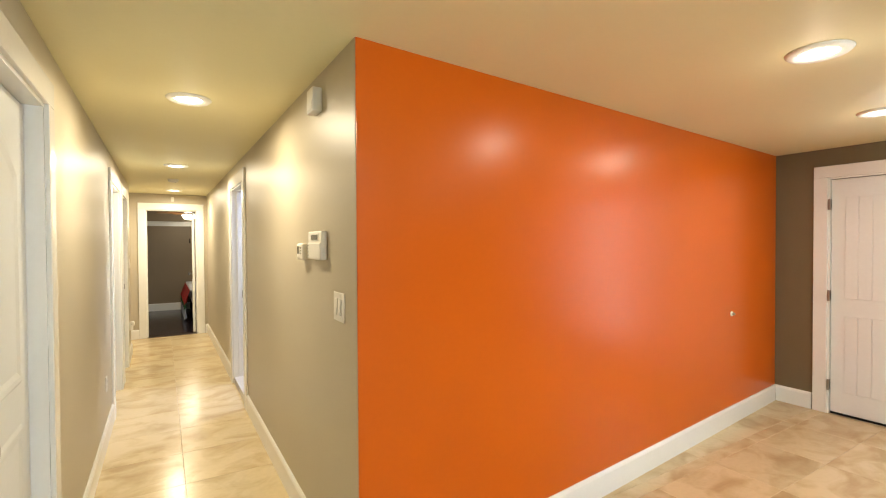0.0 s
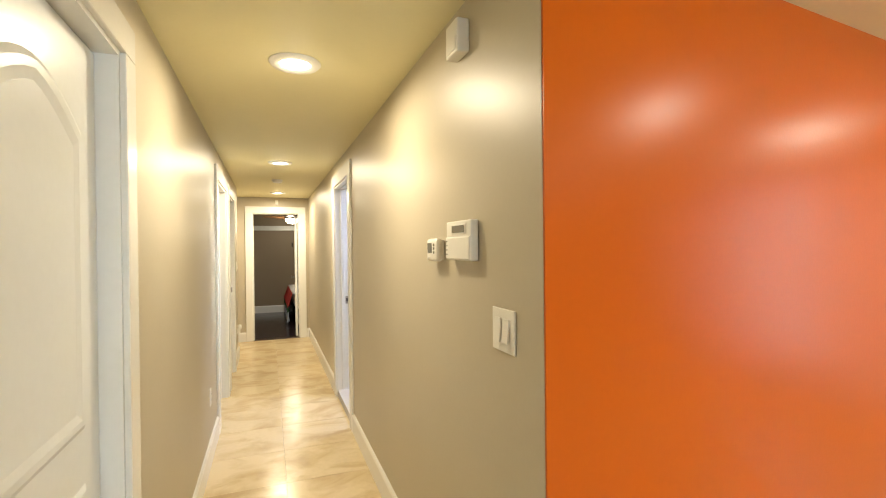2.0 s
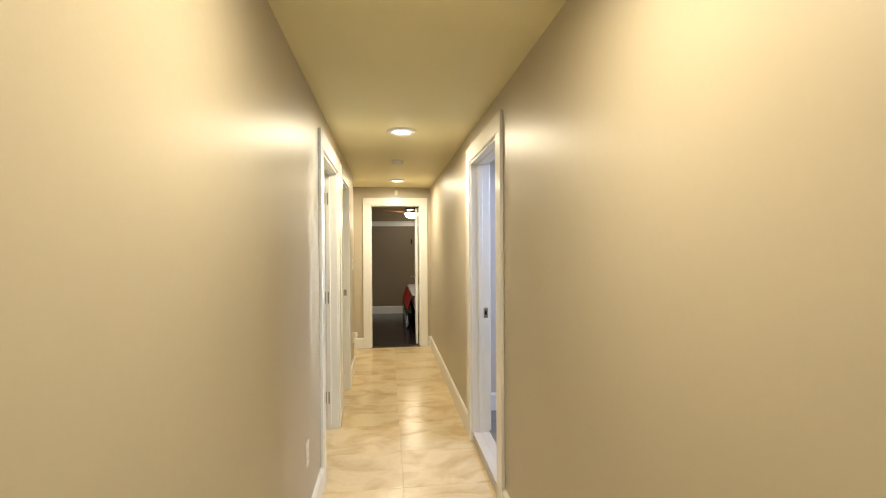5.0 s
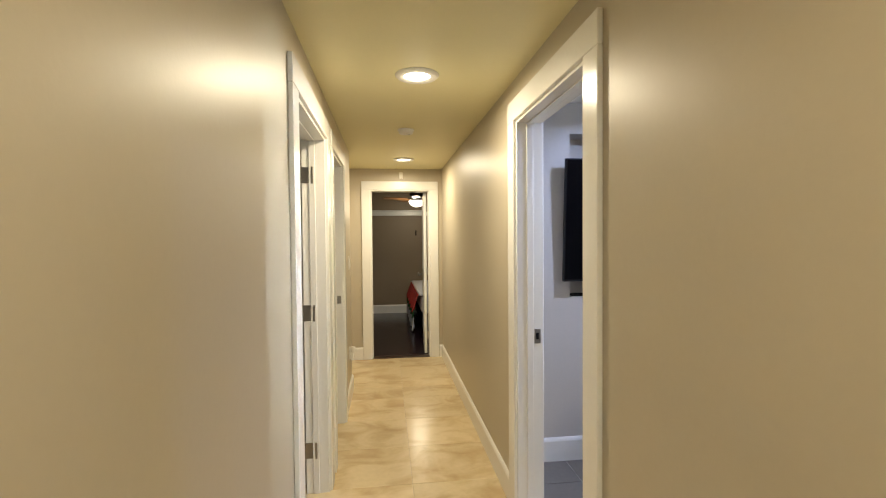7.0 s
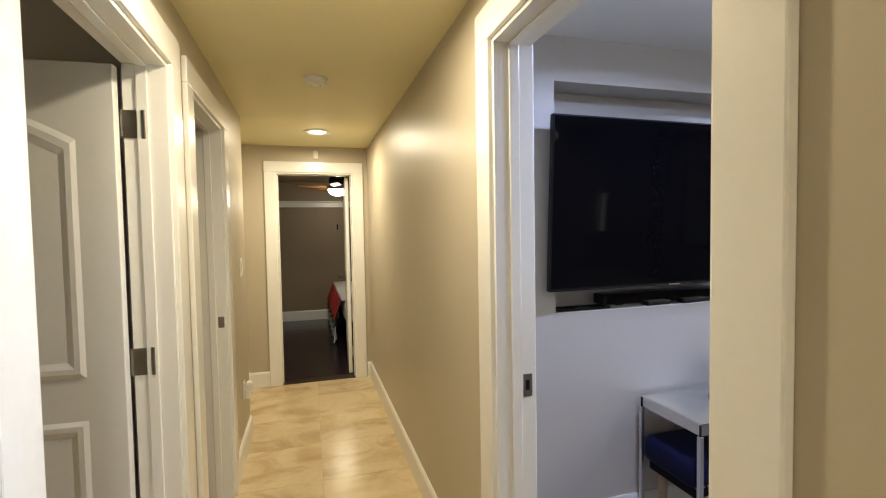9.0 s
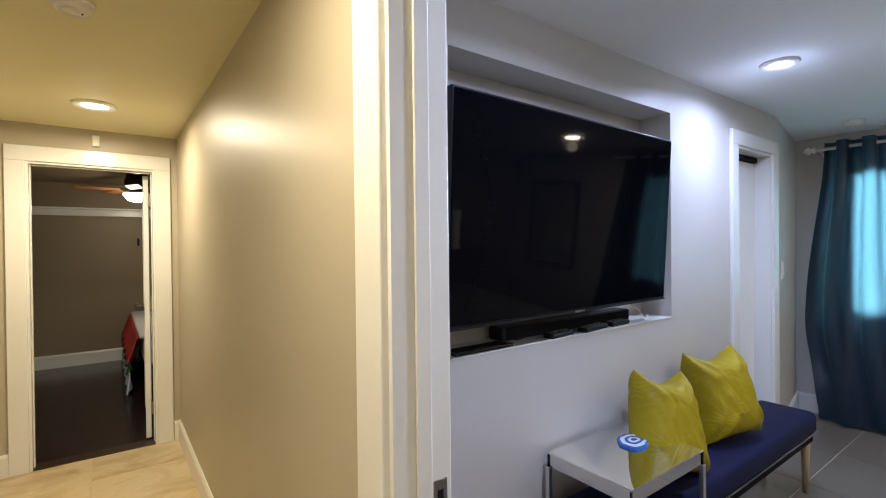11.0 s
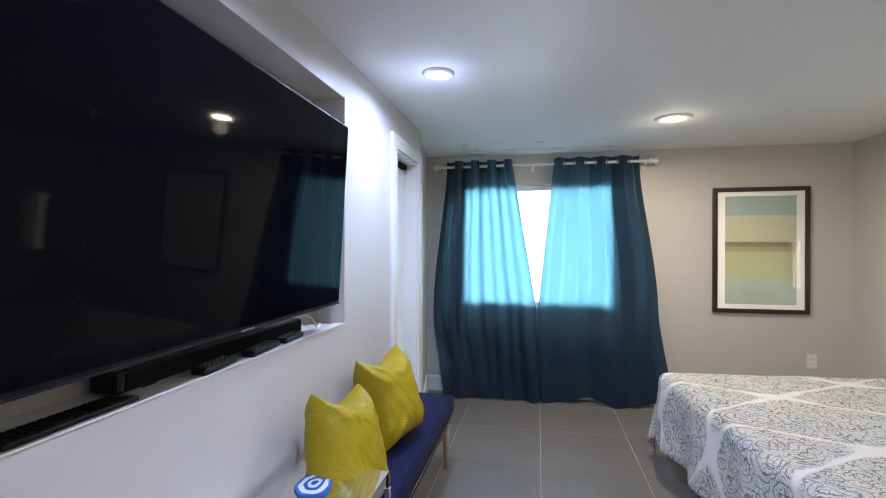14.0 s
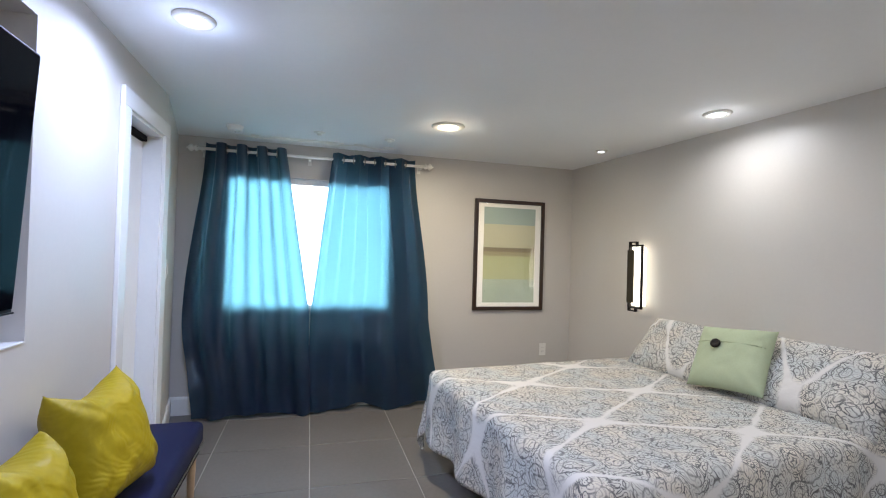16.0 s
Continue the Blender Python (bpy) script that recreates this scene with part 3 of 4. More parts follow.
# ---- structure: far room ----
FY = 11.95
structure(link("floor", boxes((-2.4, 3.0, 8.73, FY, -0.1, 0.0)), DARK_FLOOR), "dark stained wooden floor of far bedroom", "floor")
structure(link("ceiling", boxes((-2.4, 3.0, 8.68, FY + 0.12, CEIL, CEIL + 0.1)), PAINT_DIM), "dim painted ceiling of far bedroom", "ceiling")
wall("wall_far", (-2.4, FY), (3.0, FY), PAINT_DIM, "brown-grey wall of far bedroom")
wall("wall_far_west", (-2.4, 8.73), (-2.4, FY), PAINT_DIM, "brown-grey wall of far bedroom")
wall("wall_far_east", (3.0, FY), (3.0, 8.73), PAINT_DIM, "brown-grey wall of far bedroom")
baseboard((-2.4, FY), (3.0, FY), height=0.16)
bm = boxes((-2.4, 3.0, FY - 0.02, FY, 1.87, 1.95), (-2.4, 3.0, FY - 0.045, FY, 1.95, 1.975), bevel=0.006)
structure(link("trim", bm, TRIM), "white picture rail high on the far wall", "trim")

# ---- structure: bedroom ----
BX, NY = 0.804, 5.765
SE, SW = (4.86, 2.44), (0.74, 2.12)
floor_bed = structure(link("floor", boxes((0.74, 5.0, 2.05, 6.2, -0.05, BED_Z - 0.003)), GROUT_GREY), "grey porcelain tile floor of bedroom", "floor")
structure(link("ceiling", boxes((0.75, 5.0, 2.15, 6.2, CEIL, CEIL + 0.1)), CEILING_WHITE), "smooth white bedroom ceiling", "ceiling")
wall("wall_bed_west", (BX, 2.05), (BX, 6.0), PAINT_GREY, "light grey bedroom wall with doorway", [(E0 - 2.05, E1 - 2.05, 0, 2.058)], thick=0.06)
N0, N1, NZ0, NZ1 = 1.135, 2.495, 1.085, 2.09
D0, D1 = 3.225, 3.745
wall("wall_tv", (BX, NY), (3.83, NY), PAINT_GREY, "light grey wall with recessed television niche", [(N0 - BX, N1 - BX, NZ0, NZ1), (D0 - BX, D1 - BX, 0, 2.02)], thick=0.16)
structure(link("wall_niche_back", boxes((N0 - 0.06, N1 + 0.06, NY + 0.162, NY + 0.2, NZ0 - 0.06, NZ1 + 0.06)), PAINT_GREY), "light grey back of the television niche", "wall")
structure(link("trim", boxes((N0, N1, NY - 0.003, NY + 0.16, NZ0, NZ0 + 0.004)), TRIM), "white painted ledge of the niche", "ledge")
wall("wall_tv_end", (3.83, NY), (4.9, 5.972), PAINT_GREY, "light grey wall beside the window", thick=0.12)
EX = 4.86
W0, W1, WZ0, WZ1 = 4.25, 5.62, 0.88, 2.0
wall("wall_window", (EX, 6.05), (EX, 2.3), PAINT_GREY, "light grey wall with window behind curtains", [(6.05 - W1, 6.05 - W0, WZ0, WZ1)], thick=0.14)
wall("wall_bed_south", SE, SW, PAINT_GREY, "light grey wall behind the bed")
baseboard((BX, NY), (D0 - 0.1, NY), BED_Z), baseboard((3.84, NY + 0.002), (4.86, 5.963), BED_Z), baseboard((EX, 5.96), (EX, 2.44), BED_Z), baseboard(SE, SW, BED_Z)
baseboard((BX, 2.13), (BX, E0 - 0.1), BED_Z), baseboard((BX, E1 + 0.1), (BX, NY), BED_Z)
d = doorway("door_7", "white door set deep in white casing", pose(0, NY, 0), D0, D1, 2.02, 0.16, None, 0.085, BED_Z)
part("door_leaf", boxes((D0 + 0.026, D1 - 0.016, 0.09, 0.125, BED_Z + 0.01, 1.97), bevel=0.002), DOOR_WHITE, d, "plain white sliding closet door")
part("track", boxes((D0 + 0.014, D1 - 0.014, 0.07, 0.14, 1.975, 2.005)), FELT, d, "dark sliding door track")
d = tagged(new("trim"), "white casing on bedroom side of doorway", "doorway", kind="structure")
d.matrix_world = pose(BX, 0, 0, 0, 0, 90)
casing(d, E0, E1, 2.058, 0.1, z0=BED_Z)
structure(link("trim", boxes((0.684, 0.808, E0 + 0.014, E1 - 0.014, -0.01, BED_Z - 0.004)), GROUT_GREY), "grey stone threshold step", "threshold")

w = tagged(new("window_2"), "white framed bedroom window with bright daylight", "window", kind="structure")
w.matrix_world = pose(EX, 0, 0, 0, 0, -90)
fr = boxes((-W1, -W1 + 0.05, 0.04, 0.11, WZ0, WZ1), (-W0 - 0.05, -W0, 0.04, 0.11, WZ0, WZ1), (-W1 + 0.05, -W0 - 0.05, 0.04, 0.11, WZ0, WZ0 + 0.05), (-W1 + 0.05, -W0 - 0.05, 0.04, 0.11, WZ1 - 0.05, WZ1))
part("window_frame", fr, TRIM, w)
pane = part("pane", boxes((-W1 + 0.05, -W0 - 0.05, 0.07, 0.074, WZ0 + 0.05, WZ1 - 0.05)), GLASS, w)
pane.visible_shadow = False
part("window_sill", boxes((-W1 - 0.04, -W0 + 0.04, -0.03, 0.04, WZ0 - 0.03, WZ0), bevel=0.005), TRIM, w)


# ---- things: lamps and fittings ----
def recessed_light(x, y, lens, size, label, group):
    ob = thing("recessed_light", label, "ceiling light", pose(x, y, CEIL), group)
    part("trim_ring", lathe([(size * 0.62, -0.004), (size * 0.66, -0.012), (size * 0.95, -0.014), (size * 1.05, -0.004), (size * 1.05, -0.001), (size * 0.62, -0.001)], 40), PLASTIC, ob, "white trim ring", True)
    part("lens", lathe([(0, -0.01), (size * 0.4, -0.0095), (size * 0.64, -0.006), (size * 0.64, -0.002)], 40), lens, ob, "glowing lens", True)
    return ob


for x, y in HALL_LAMPS:
    recessed_light(x, y, LENS, 0.105, "round recessed warm ceiling light, lit", "recessed hall lights")
for x, y in LIVING_LAMPS:
    recessed_light(x, y, LENS, 0.11, "round recessed warm ceiling light, lit", "recessed living room lights")
for x, y in BED_LAMPS:
    recessed_light(x, y, LENS_COOL, 0.075, "small recessed cool white ceiling light, lit", "recessed bedroom lights")
recessed_light(3.84, 4.05, LENS, 0.11, "round recessed warm ceiling light with wide ring", "recessed bedroom lights")
recessed_light(4.05, 2.68, LENS_COOL, 0.045, "tiny recessed accent light, lit", "recessed bedroom lights")


def smoke_alarm(x, y, r, label):
    ob = thing("smoke_alarm", label, "smoke alarm", pose(x, y, CEIL))
    part("base", lathe([(0, -0.001), (r, -0.001), (r, -0.01), (r * 0.9, -0.012), (0, -0.012)], 32), PLASTIC, ob, "", True)
    part("cap", lathe([(r * 0.88, -0.012), (r * 0.84, -0.03), (r * 0.6, -0.036), (r * 0.58, -0.033), (r * 0.3, -0.033), (r * 0.28, -0.037), (0, -0.037)], 32), PLASTIC, ob, "", True)
    part("led", lathe([(0, -0.04), (0.003, -0.039), (0.003, -0.036)], 8, Matrix.Translation((r * 0.4, 0, 0))), PLASTIC_DARK, ob)


smoke_alarm(0.168, 6.56, 0.062, "round white smoke alarm on hall ceiling")
smoke_alarm(4.41, 5.49, 0.06, "round white smoke alarm near the curtains")


def ceiling_sensor(x, y, r):
    ob = thing("sprinkler_cap", "small round white cap on bedroom ceiling", "ceiling cap", pose(x, y, CEIL), "ceiling caps above curtains")
    part("plate", lathe([(0, -0.001), (r, -0.001), (r, -0.006), (r * 0.85, -0.01), (0, -0.01)], 24), PLASTIC, ob, "", True)
    part("stem", lathe([(0, -0.01), (r * 0.4, -0.01), (r * 0.38, -0.024), (0, -0.026)], 16), PLASTIC, ob, "", True)


ceiling_sensor(4.35, 4.9, 0.042)
ceiling_sensor(4.37, 4.37, 0.042)

ob = thing("ceiling_strip", "narrow white cable strip stuck along the ceiling", "cable strip", pose(4.63, 0, CEIL))
for y0, y1 in ((4.3, 4.38), (4.52, 4.62), (4.7, 5.27), (5.35, 5.41)):
    part("strip", boxes((-0.014, 0.014, y0, y1, -0.013, -0.001), bevel=0.004), PLASTIC, ob)
cord = bpy.data.curves.new("cord", "CURVE")
cord.dimensions, cord.bevel_depth = "3D", 0.004
run = cord.splines.new("BEZIER")
run.bezier_points.add(8)
for k, p in enumerate(run.bezier_points):
    p.co = (0.012 * math.sin(2.3 * k), 4.27 + 0.155 * k, -0.012 - 0.009 * (k % 2))
    p.handle_left_type, p.handle_right_type = "AUTO", "AUTO"
cord.materials.append(PLASTIC)
new("cord", cord).parent = ob

# wall fittings: local x along the wall, y out of the wall, z up
def on_wall(x, y, z, normal_deg):
    """Pose on a wall: local y points out of it, local x to the viewer's left."""
    return pose(x, y, z, 0, 0, normal_deg - 90)


def alarm_keypad():
    ob = thing("alarm_keypad", "white alarm keypad with grey display on hall wall", "alarm keypad", on_wall(0.68, 2.145, 1.485, 180))
    b = part("body", boxes((-0.105, 0.105, 0, 0.028, -0.066, 0.066), bevel=0.005), PLASTIC, ob)
    part("flap", boxes((-0.1, 0.1, 0.026, 0.033, -0.062, 0.012), bevel=0.003), PLASTIC, ob)
    scr = part("display_frame", boxes((-0.07, 0.052, 0.027, 0.031, 0.022, 0.055), bevel=0.002), PLASTIC, ob)
    part("display", boxes((-0.062, 0.044, 0.0305, 0.032, 0.026, 0.05)), SCREEN_GREY, scr, "grey liquid crystal display")
    for k in range(4):
        part("indicator", boxes((0.082, 0.094, 0.0325, 0.0338, -0.003 - k * 0.015, 0.0 - k * 0.015)), SCREEN_GREY, ob)


def thermostat():
    ob = thing("thermostat", "white rounded thermostat with small grey display", "thermostat", on_wall(0.68, 2.39, 1.453, 180))
    part("back_plate", boxes((-0.052, 0.052, 0, 0.012, -0.038, 0.038), bevel=0.005), PLASTIC, ob)
    part("body", boxes((-0.058, 0.058, 0.01, 0.036, -0.043, 0.043), bevel=0.011), PLASTIC, ob, "", True)
    part("display", boxes((-0.004, 0.042, 0.034, 0.0372, -0.012, 0.027)), SCREEN_GREY, ob, "grey display")
    for k in range(3):
        part("button", boxes((0.005 + k * 0.015, 0.014 + k * 0.015, 0.035, 0.0385, -0.034, -0.027), bevel=0.001), PLASTIC, ob)
        part("button", boxes((-0.034, -0.024, 0.035, 0.0385, -0.014 + k * 0.014, -0.004 + k * 0.014), bevel=0.001), SCREEN_GREY, ob)


def wall_switch(m, gangs, label, toggle=False):
    w = 0.038 + 0.046 * gangs
    ob = thing("light_switch", label, "light switch", m)
    part("plate", boxes((-w / 2, w / 2, 0, 0.006, -0.061, 0.061), bevel=0.0025), PLASTIC, ob)
    for k in range(gangs):
        cx = (k - (gangs - 1) / 2) * 0.046
        bm = boxes((cx - 0.0165, cx + 0.0165, 0.004, 0.009, -0.034, 0.034), bevel=0.0012)
        bm.transform(Matrix.Translation((0, 0.0035, 0)) @ Matrix.Rotation(radians(5), 4, "X"))
        part("rocker", bm, PLASTIC, ob, "white rocker")
        for z in (0.048, -0.048):
            part("screw", lathe([(0, 0.0015), (0.003, 0.001), (0.003, 0)], 10, Matrix.Translation((cx, 0.006, z)) @ Matrix.Rotation(radians(-90), 4, "X")), PLASTIC, ob)


def outlet(m, label):
    ob = thing("wall_outlet", label, "outlet", m)
    part("plate", boxes((-0.035, 0.035, 0, 0.006, -0.058, 0.058), bevel=0.0025), PLASTIC, ob)
    for z in (0.02, -0.02):
        s_ = part("socket", boxes((-0.016, 0.016, 0.005, 0.0085, z - 0.014, z + 0.014), bevel=0.003), PLASTIC, ob)
        part("slot", boxes((-0.008, -0.0055, 0.0084, 0.0088, z - 0.004, z + 0.006)), PLASTIC_DARK, s_)
        part("slot", boxes((0.0055, 0.008, 0.0084, 0.0088, z - 0.004, z + 0.006)), PLASTIC_DARK, s_)
    return ob


alarm_keypad()
thermostat()
wall_switch(on_wall(0.682, 1.878, 1.228, 180), 2, "white double rocker light switch by the orange corner")
wall_switch(on_wall(WX, 7.28, 1.235, 0), 1, "white single light switch on hall wall")
outlet(on_wall(WX, 4.31, 0.43, 0), "white double outlet low on hall wall")
outlet(on_wall(WX, 7.25, 0.42, 0), "white double outlet with plugged-in night light")
wall_switch(on_wall(4.1, NY + 0.0535, 1.25, -80), 1, "white light switch between closet and curtains")
outlet(on_wall(EX, 2.73, 0.5, 180), "white double outlet on bedroom wall")
ob = thing("night_light", "white plug-in night light low in hall", "night light", on_wall(WX + 0.009, 7.25, 0.4, 0))
part("body", boxes((-0.02, 0.02, 0.0, 0.03, -0.035, 0.03), bevel=0.006), PLASTIC, ob)
part("shade", lathe([(0.018, 0.0), (0.024, 0.02), (0.022, 0.05), (0.012, 0.06), (0, 0.062)], 20, Matrix.Translation((0, 0.025, 0.02))), PLASTIC, ob, "small translucent shade", True)

ob = thing("door_chime", "white rectangular alarm sounder high on wall", "sounder", on_wall(0.682, 2.15, 2.155, 180))
part("housing", boxes((-0.05, 0.05, 0, 0.045, -0.055, 0.055), bevel=0.006), PLASTIC, ob)
part("grille", boxes((-0.04, 0.04, 0.044, 0.048, -0.045, -0.005), bevel=0.002), PLASTIC, ob)
ob = thing("motion_sensor", "small white sensor above the far doorway", "sensor", on_wall(0.192, 8.61, 2.2, -90))
part("housing", boxes((-0.022, 0.022, 0, 0.03, -0.038, 0.038), bevel=0.006), PLASTIC, ob)
part("window", boxes((-0.014, 0.014, 0.029, 0.032, -0.03, 0.0), bevel=0.001), PLASTIC, ob)

ob = thing("door_bumper", "small round wall bumper on the orange wall", "door bumper", on_wall(4.0, 1.981, 0.9, -85))
part("base", lathe([(0, 0), (0.022, 0), (0.022, 0.005), (0.015, 0.012), (0, 0.012)], 24, Matrix.Rotation(radians(-90), 4, "X")), PLASTIC, ob, "", True)
part("tip", lathe([(0.012, 0.01), (0.012, 0.022), (0.008, 0.028), (0, 0.029)], 20, Matrix.Rotation(radians(-90), 4, "X")), STEEL, ob, "", True)

# ---- things: television niche ----
def television():
    x0, x1, h = 1.07, 2.366, 0.735
    ob = thing("television", "large black flat-screen television tilted in wall niche", "television", pose(x0, 5.698, 1.19, 3.3, 0, 1.4))
    w = x1 - x0
    part("housing", boxes((0.0, w, 0.004, 0.03, 0, h), bevel=0.004), PLASTIC_DARK, ob)
    part("back_cover", boxes((0.2, w - 0.2, 0.03, 0.07, 0.08, h * 0.7), bevel=0.01), PLASTIC_DARK, ob)
    part("screen", boxes((0.008, w - 0.008, 0.001, 0.0045, 0.014, h - 0.008)), TV_GLASS, ob, "glossy black screen")
    part("lower_bezel", boxes((0.0, w, -0.001, 0.012, 0.0, 0.005), bevel=0.001), PLASTIC_DARK, ob, "thin glossy edge")
    part("badge", boxes((w / 2 - 0.03, w / 2 + 0.03, -0.002, 0.0, 0.0015, 0.0065)), CHROME, ob)
    part("wall_bracket", boxes((w / 2 - 0.2, w / 2 + 0.2, 0.07, 0.14, 0.25, 0.45), bevel=0.004), BLACK_METAL, ob)


television()
LEDGE = NZ0 + 0.004
ob = thing("soundbar", "long black soundbar on the niche ledge", "soundbar", pose(1.42, NY + 0.065, LEDGE))
part("body", boxes((0, 0.82, 0, 0.08, 0.004, 0.056), bevel=0.01), PLASTIC_DARK, ob)
part("grille", boxes((0.02, 0.8, -0.003, 0.002, 0.01, 0.05), bevel=0.002), FELT, ob, "black cloth grille")
for x in (0.08, 0.7):
    part("foot", boxes((x, x + 0.04, 0.01, 0.07, 0, 0.005)), PLASTIC_DARK, ob)


def remote_control(x, y, turn, length, group="remote controls on the ledge"):
    ob = thing("remote_control", "black remote control with small buttons", "remote control", pose(x, y, LEDGE, 0, 0, turn), group)
    part("body", boxes((-length / 2, length / 2, -0.024, 0.024, 0, 0.02), bevel=0.007), PLASTIC_DARK, ob)
    for i in range(6):
        for j in range(3):
            cx = -length / 2 + 0.025 + i * (length - 0.05) / 5
            part("button", boxes((cx - 0.005, cx + 0.005, -0.016 + j * 0.013, -0.008 + j * 0.013, 0.019, 0.0225), bevel=0.0012), SCREEN_GREY, ob)


remote_control(1.685, NY + 0.024, 6, 0.15)
remote_control(1.905, NY + 0.026, 7, 0.18)
remote_control(2.09, NY + 0.034, 3, 0.14)
ob = thing("keyboard", "small black wireless keyboard on the ledge", "keyboard", pose(1.28, NY + 0.07, LEDGE, 0, 0, 0))
part("body", boxes((-0.125, 0.14, -0.065, -0.005, 0, 0.012), bevel=0.004), PLASTIC_DARK, ob)
for r in range(4):
    for c in range(14):
        if r == 0 and 4 < c < 9:
            continue
        part("key", boxes((-0.117 + c * 0.0168, -0.104 + c * 0.0168, -0.061 + r * 0.0135, -0.051 + r * 0.0135, 0.0115, 0.0155), bevel=0.001), FELT, ob)
cable = bpy.data.curves.new("tv_cable", "CURVE")
cable.dimensions, cable.bevel_depth = "3D", 0.003
sp_ = cable.splines.new("BEZIER")
sp_.bezier_points.add(3)
for p, co in zip(sp_.bezier_points, ((2.2, NY + 0.05, LEDGE + 0.075), (2.27, NY + 0.04, LEDGE + 0.05), (2.33, NY + 0.05, LEDGE + 0.006), (2.44, NY + 0.09, LEDGE + 0.004))):
    p.co, p.handle_left_type, p.handle_right_type = co, "AUTO", "AUTO"
tagged(new("tv_cable", cable), "thin white cable trailing on the niche ledge", "cable")
cable.materials.append(PLASTIC)

# ---- things: bench, table, cushions ----
bench = thing("bench", "long navy velvet bench with pale wooden legs", "bench", pose(0, 0, BED_Z))
bm = bmesh.new()
box(bm, 1.54, 3.39, 5.425, 5.715, 0.33, 0.45, bevel=0.035, seg=4)
part("seat", bm, NAVY, bench, "navy velvet seat pad", True)
part("seat_frame", boxes((1.57, 3.36, 5.44, 5.7, 0.29, 0.335), bevel=0.004), FELT, bench)
bm = bmesh.new()
for k in range(93):
    r = bmesh.ops.create_icosphere(bm, subdivisions=1, radius=0.005)
    bmesh.ops.translate(bm, verts=r["verts"], vec=(1.56 + k * 0.0197, 5.424, 0.345))
part("nail_trim", bm, STEEL, bench, "row of small steel nail heads", True)
for x in (1.62, 3.34):
    for y in (5.47, 5.67):
        part("leg", lathe([(0, 0), (0.013, 0), (0.022, 0.29), (0, 0.29)], 14, Matrix.Translation((x, y, 0))), PALE_WOOD, bench, "pale tapered wooden leg", True)

TT = 0.685
table = thing("side_table", "mirrored tray-top side table with slim chrome legs", "side table")
part("top_mirror", boxes((1.555, 2.025, 5.4, 5.74, TT - 0.006, TT), bevel=0.0015), MIRROR, table, "mirror glass top")
apron = part("apron", boxes((1.56, 2.02, 5.405, 5.735, TT - 0.052, TT - 0.006), bevel=0.001), MIRROR, table, "mirror glass sides")
for x0, x1, y0, y1 in ((1.556, 1.562, 5.401, 5.407), (2.018, 2.024, 5.401, 5.407), (1.556, 1.562, 5.733, 5.739), (2.018, 2.024, 5.733, 5.739)):
    part("corner_strip", boxes((x0, x1, y0, y1, TT - 0.053, TT - 0.0065)), BLACK_METAL, apron)
    cx, cy = (x0 + x1) / 2, (y0 + y1) / 2
    part("leg", boxes((cx - 0.009, cx + 0.009, cy - 0.009, cy + 0.009, BED_Z, TT - 0.053), bevel=0.002), CHROME, table, "slim square chrome leg")
for z in (BED_Z + 0.005,):
    part("foot_rail", boxes((1.549, 1.567, 5.4115, 5.7285, z, z + 0.016)), CHROME, table)
    part("foot_rail", boxes((2.012, 2.03, 5.4115, 5.7285, z, z + 0.016)), CHROME, table)
agate = thing("agate_coaster", "polished blue agate slice with white rings", "coaster", pose(1.885, 5.595, TT + 0.0005))


def blob(r, z0, z1, seed, steps=40):
    bm = bmesh.new()
    lo, hi = [], []
    for k in range(steps):
        a = 2 * math.pi * k / steps
        q = r * (1 + 0.12 * math.sin(2 * a + seed) + 0.06 * math.sin(3 * a + 2 * seed) + 0.025 * math.sin(7 * a))
        lo.append(bm.verts.new((q * 1.15 * math.cos(a), q * math.sin(a), z0)))
        hi.append(bm.verts.new((q * 1.12 * math.cos(a), 0.97 * q * math.sin(a), z1)))
    for k in range(steps):
        bm.faces.new((lo[k], lo[(k + 1) % steps], hi[(k + 1) % steps], hi[k]))
    bm.faces.new(lo), bm.faces.new(hi)
    return bm


part("rim", blob(0.062, 0, 0.008, 1.0), BLUE_AGATE, agate, "dark blue rim")
part("band", blob(0.05, 0.008, 0.0086, 1.0), PALE_AGATE, agate, "white band")
part("band", blob(0.034, 0.0086, 0.0092, 1.3), BLUE_AGATE, agate, "blue band")
part("band", blob(0.022, 0.0092, 0.0098, 1.6), PALE_AGATE, agate, "pale band")
part("core", blob(0.011, 0.0098, 0.0104, 2.0), BLUE_AGATE, agate, "blue core")


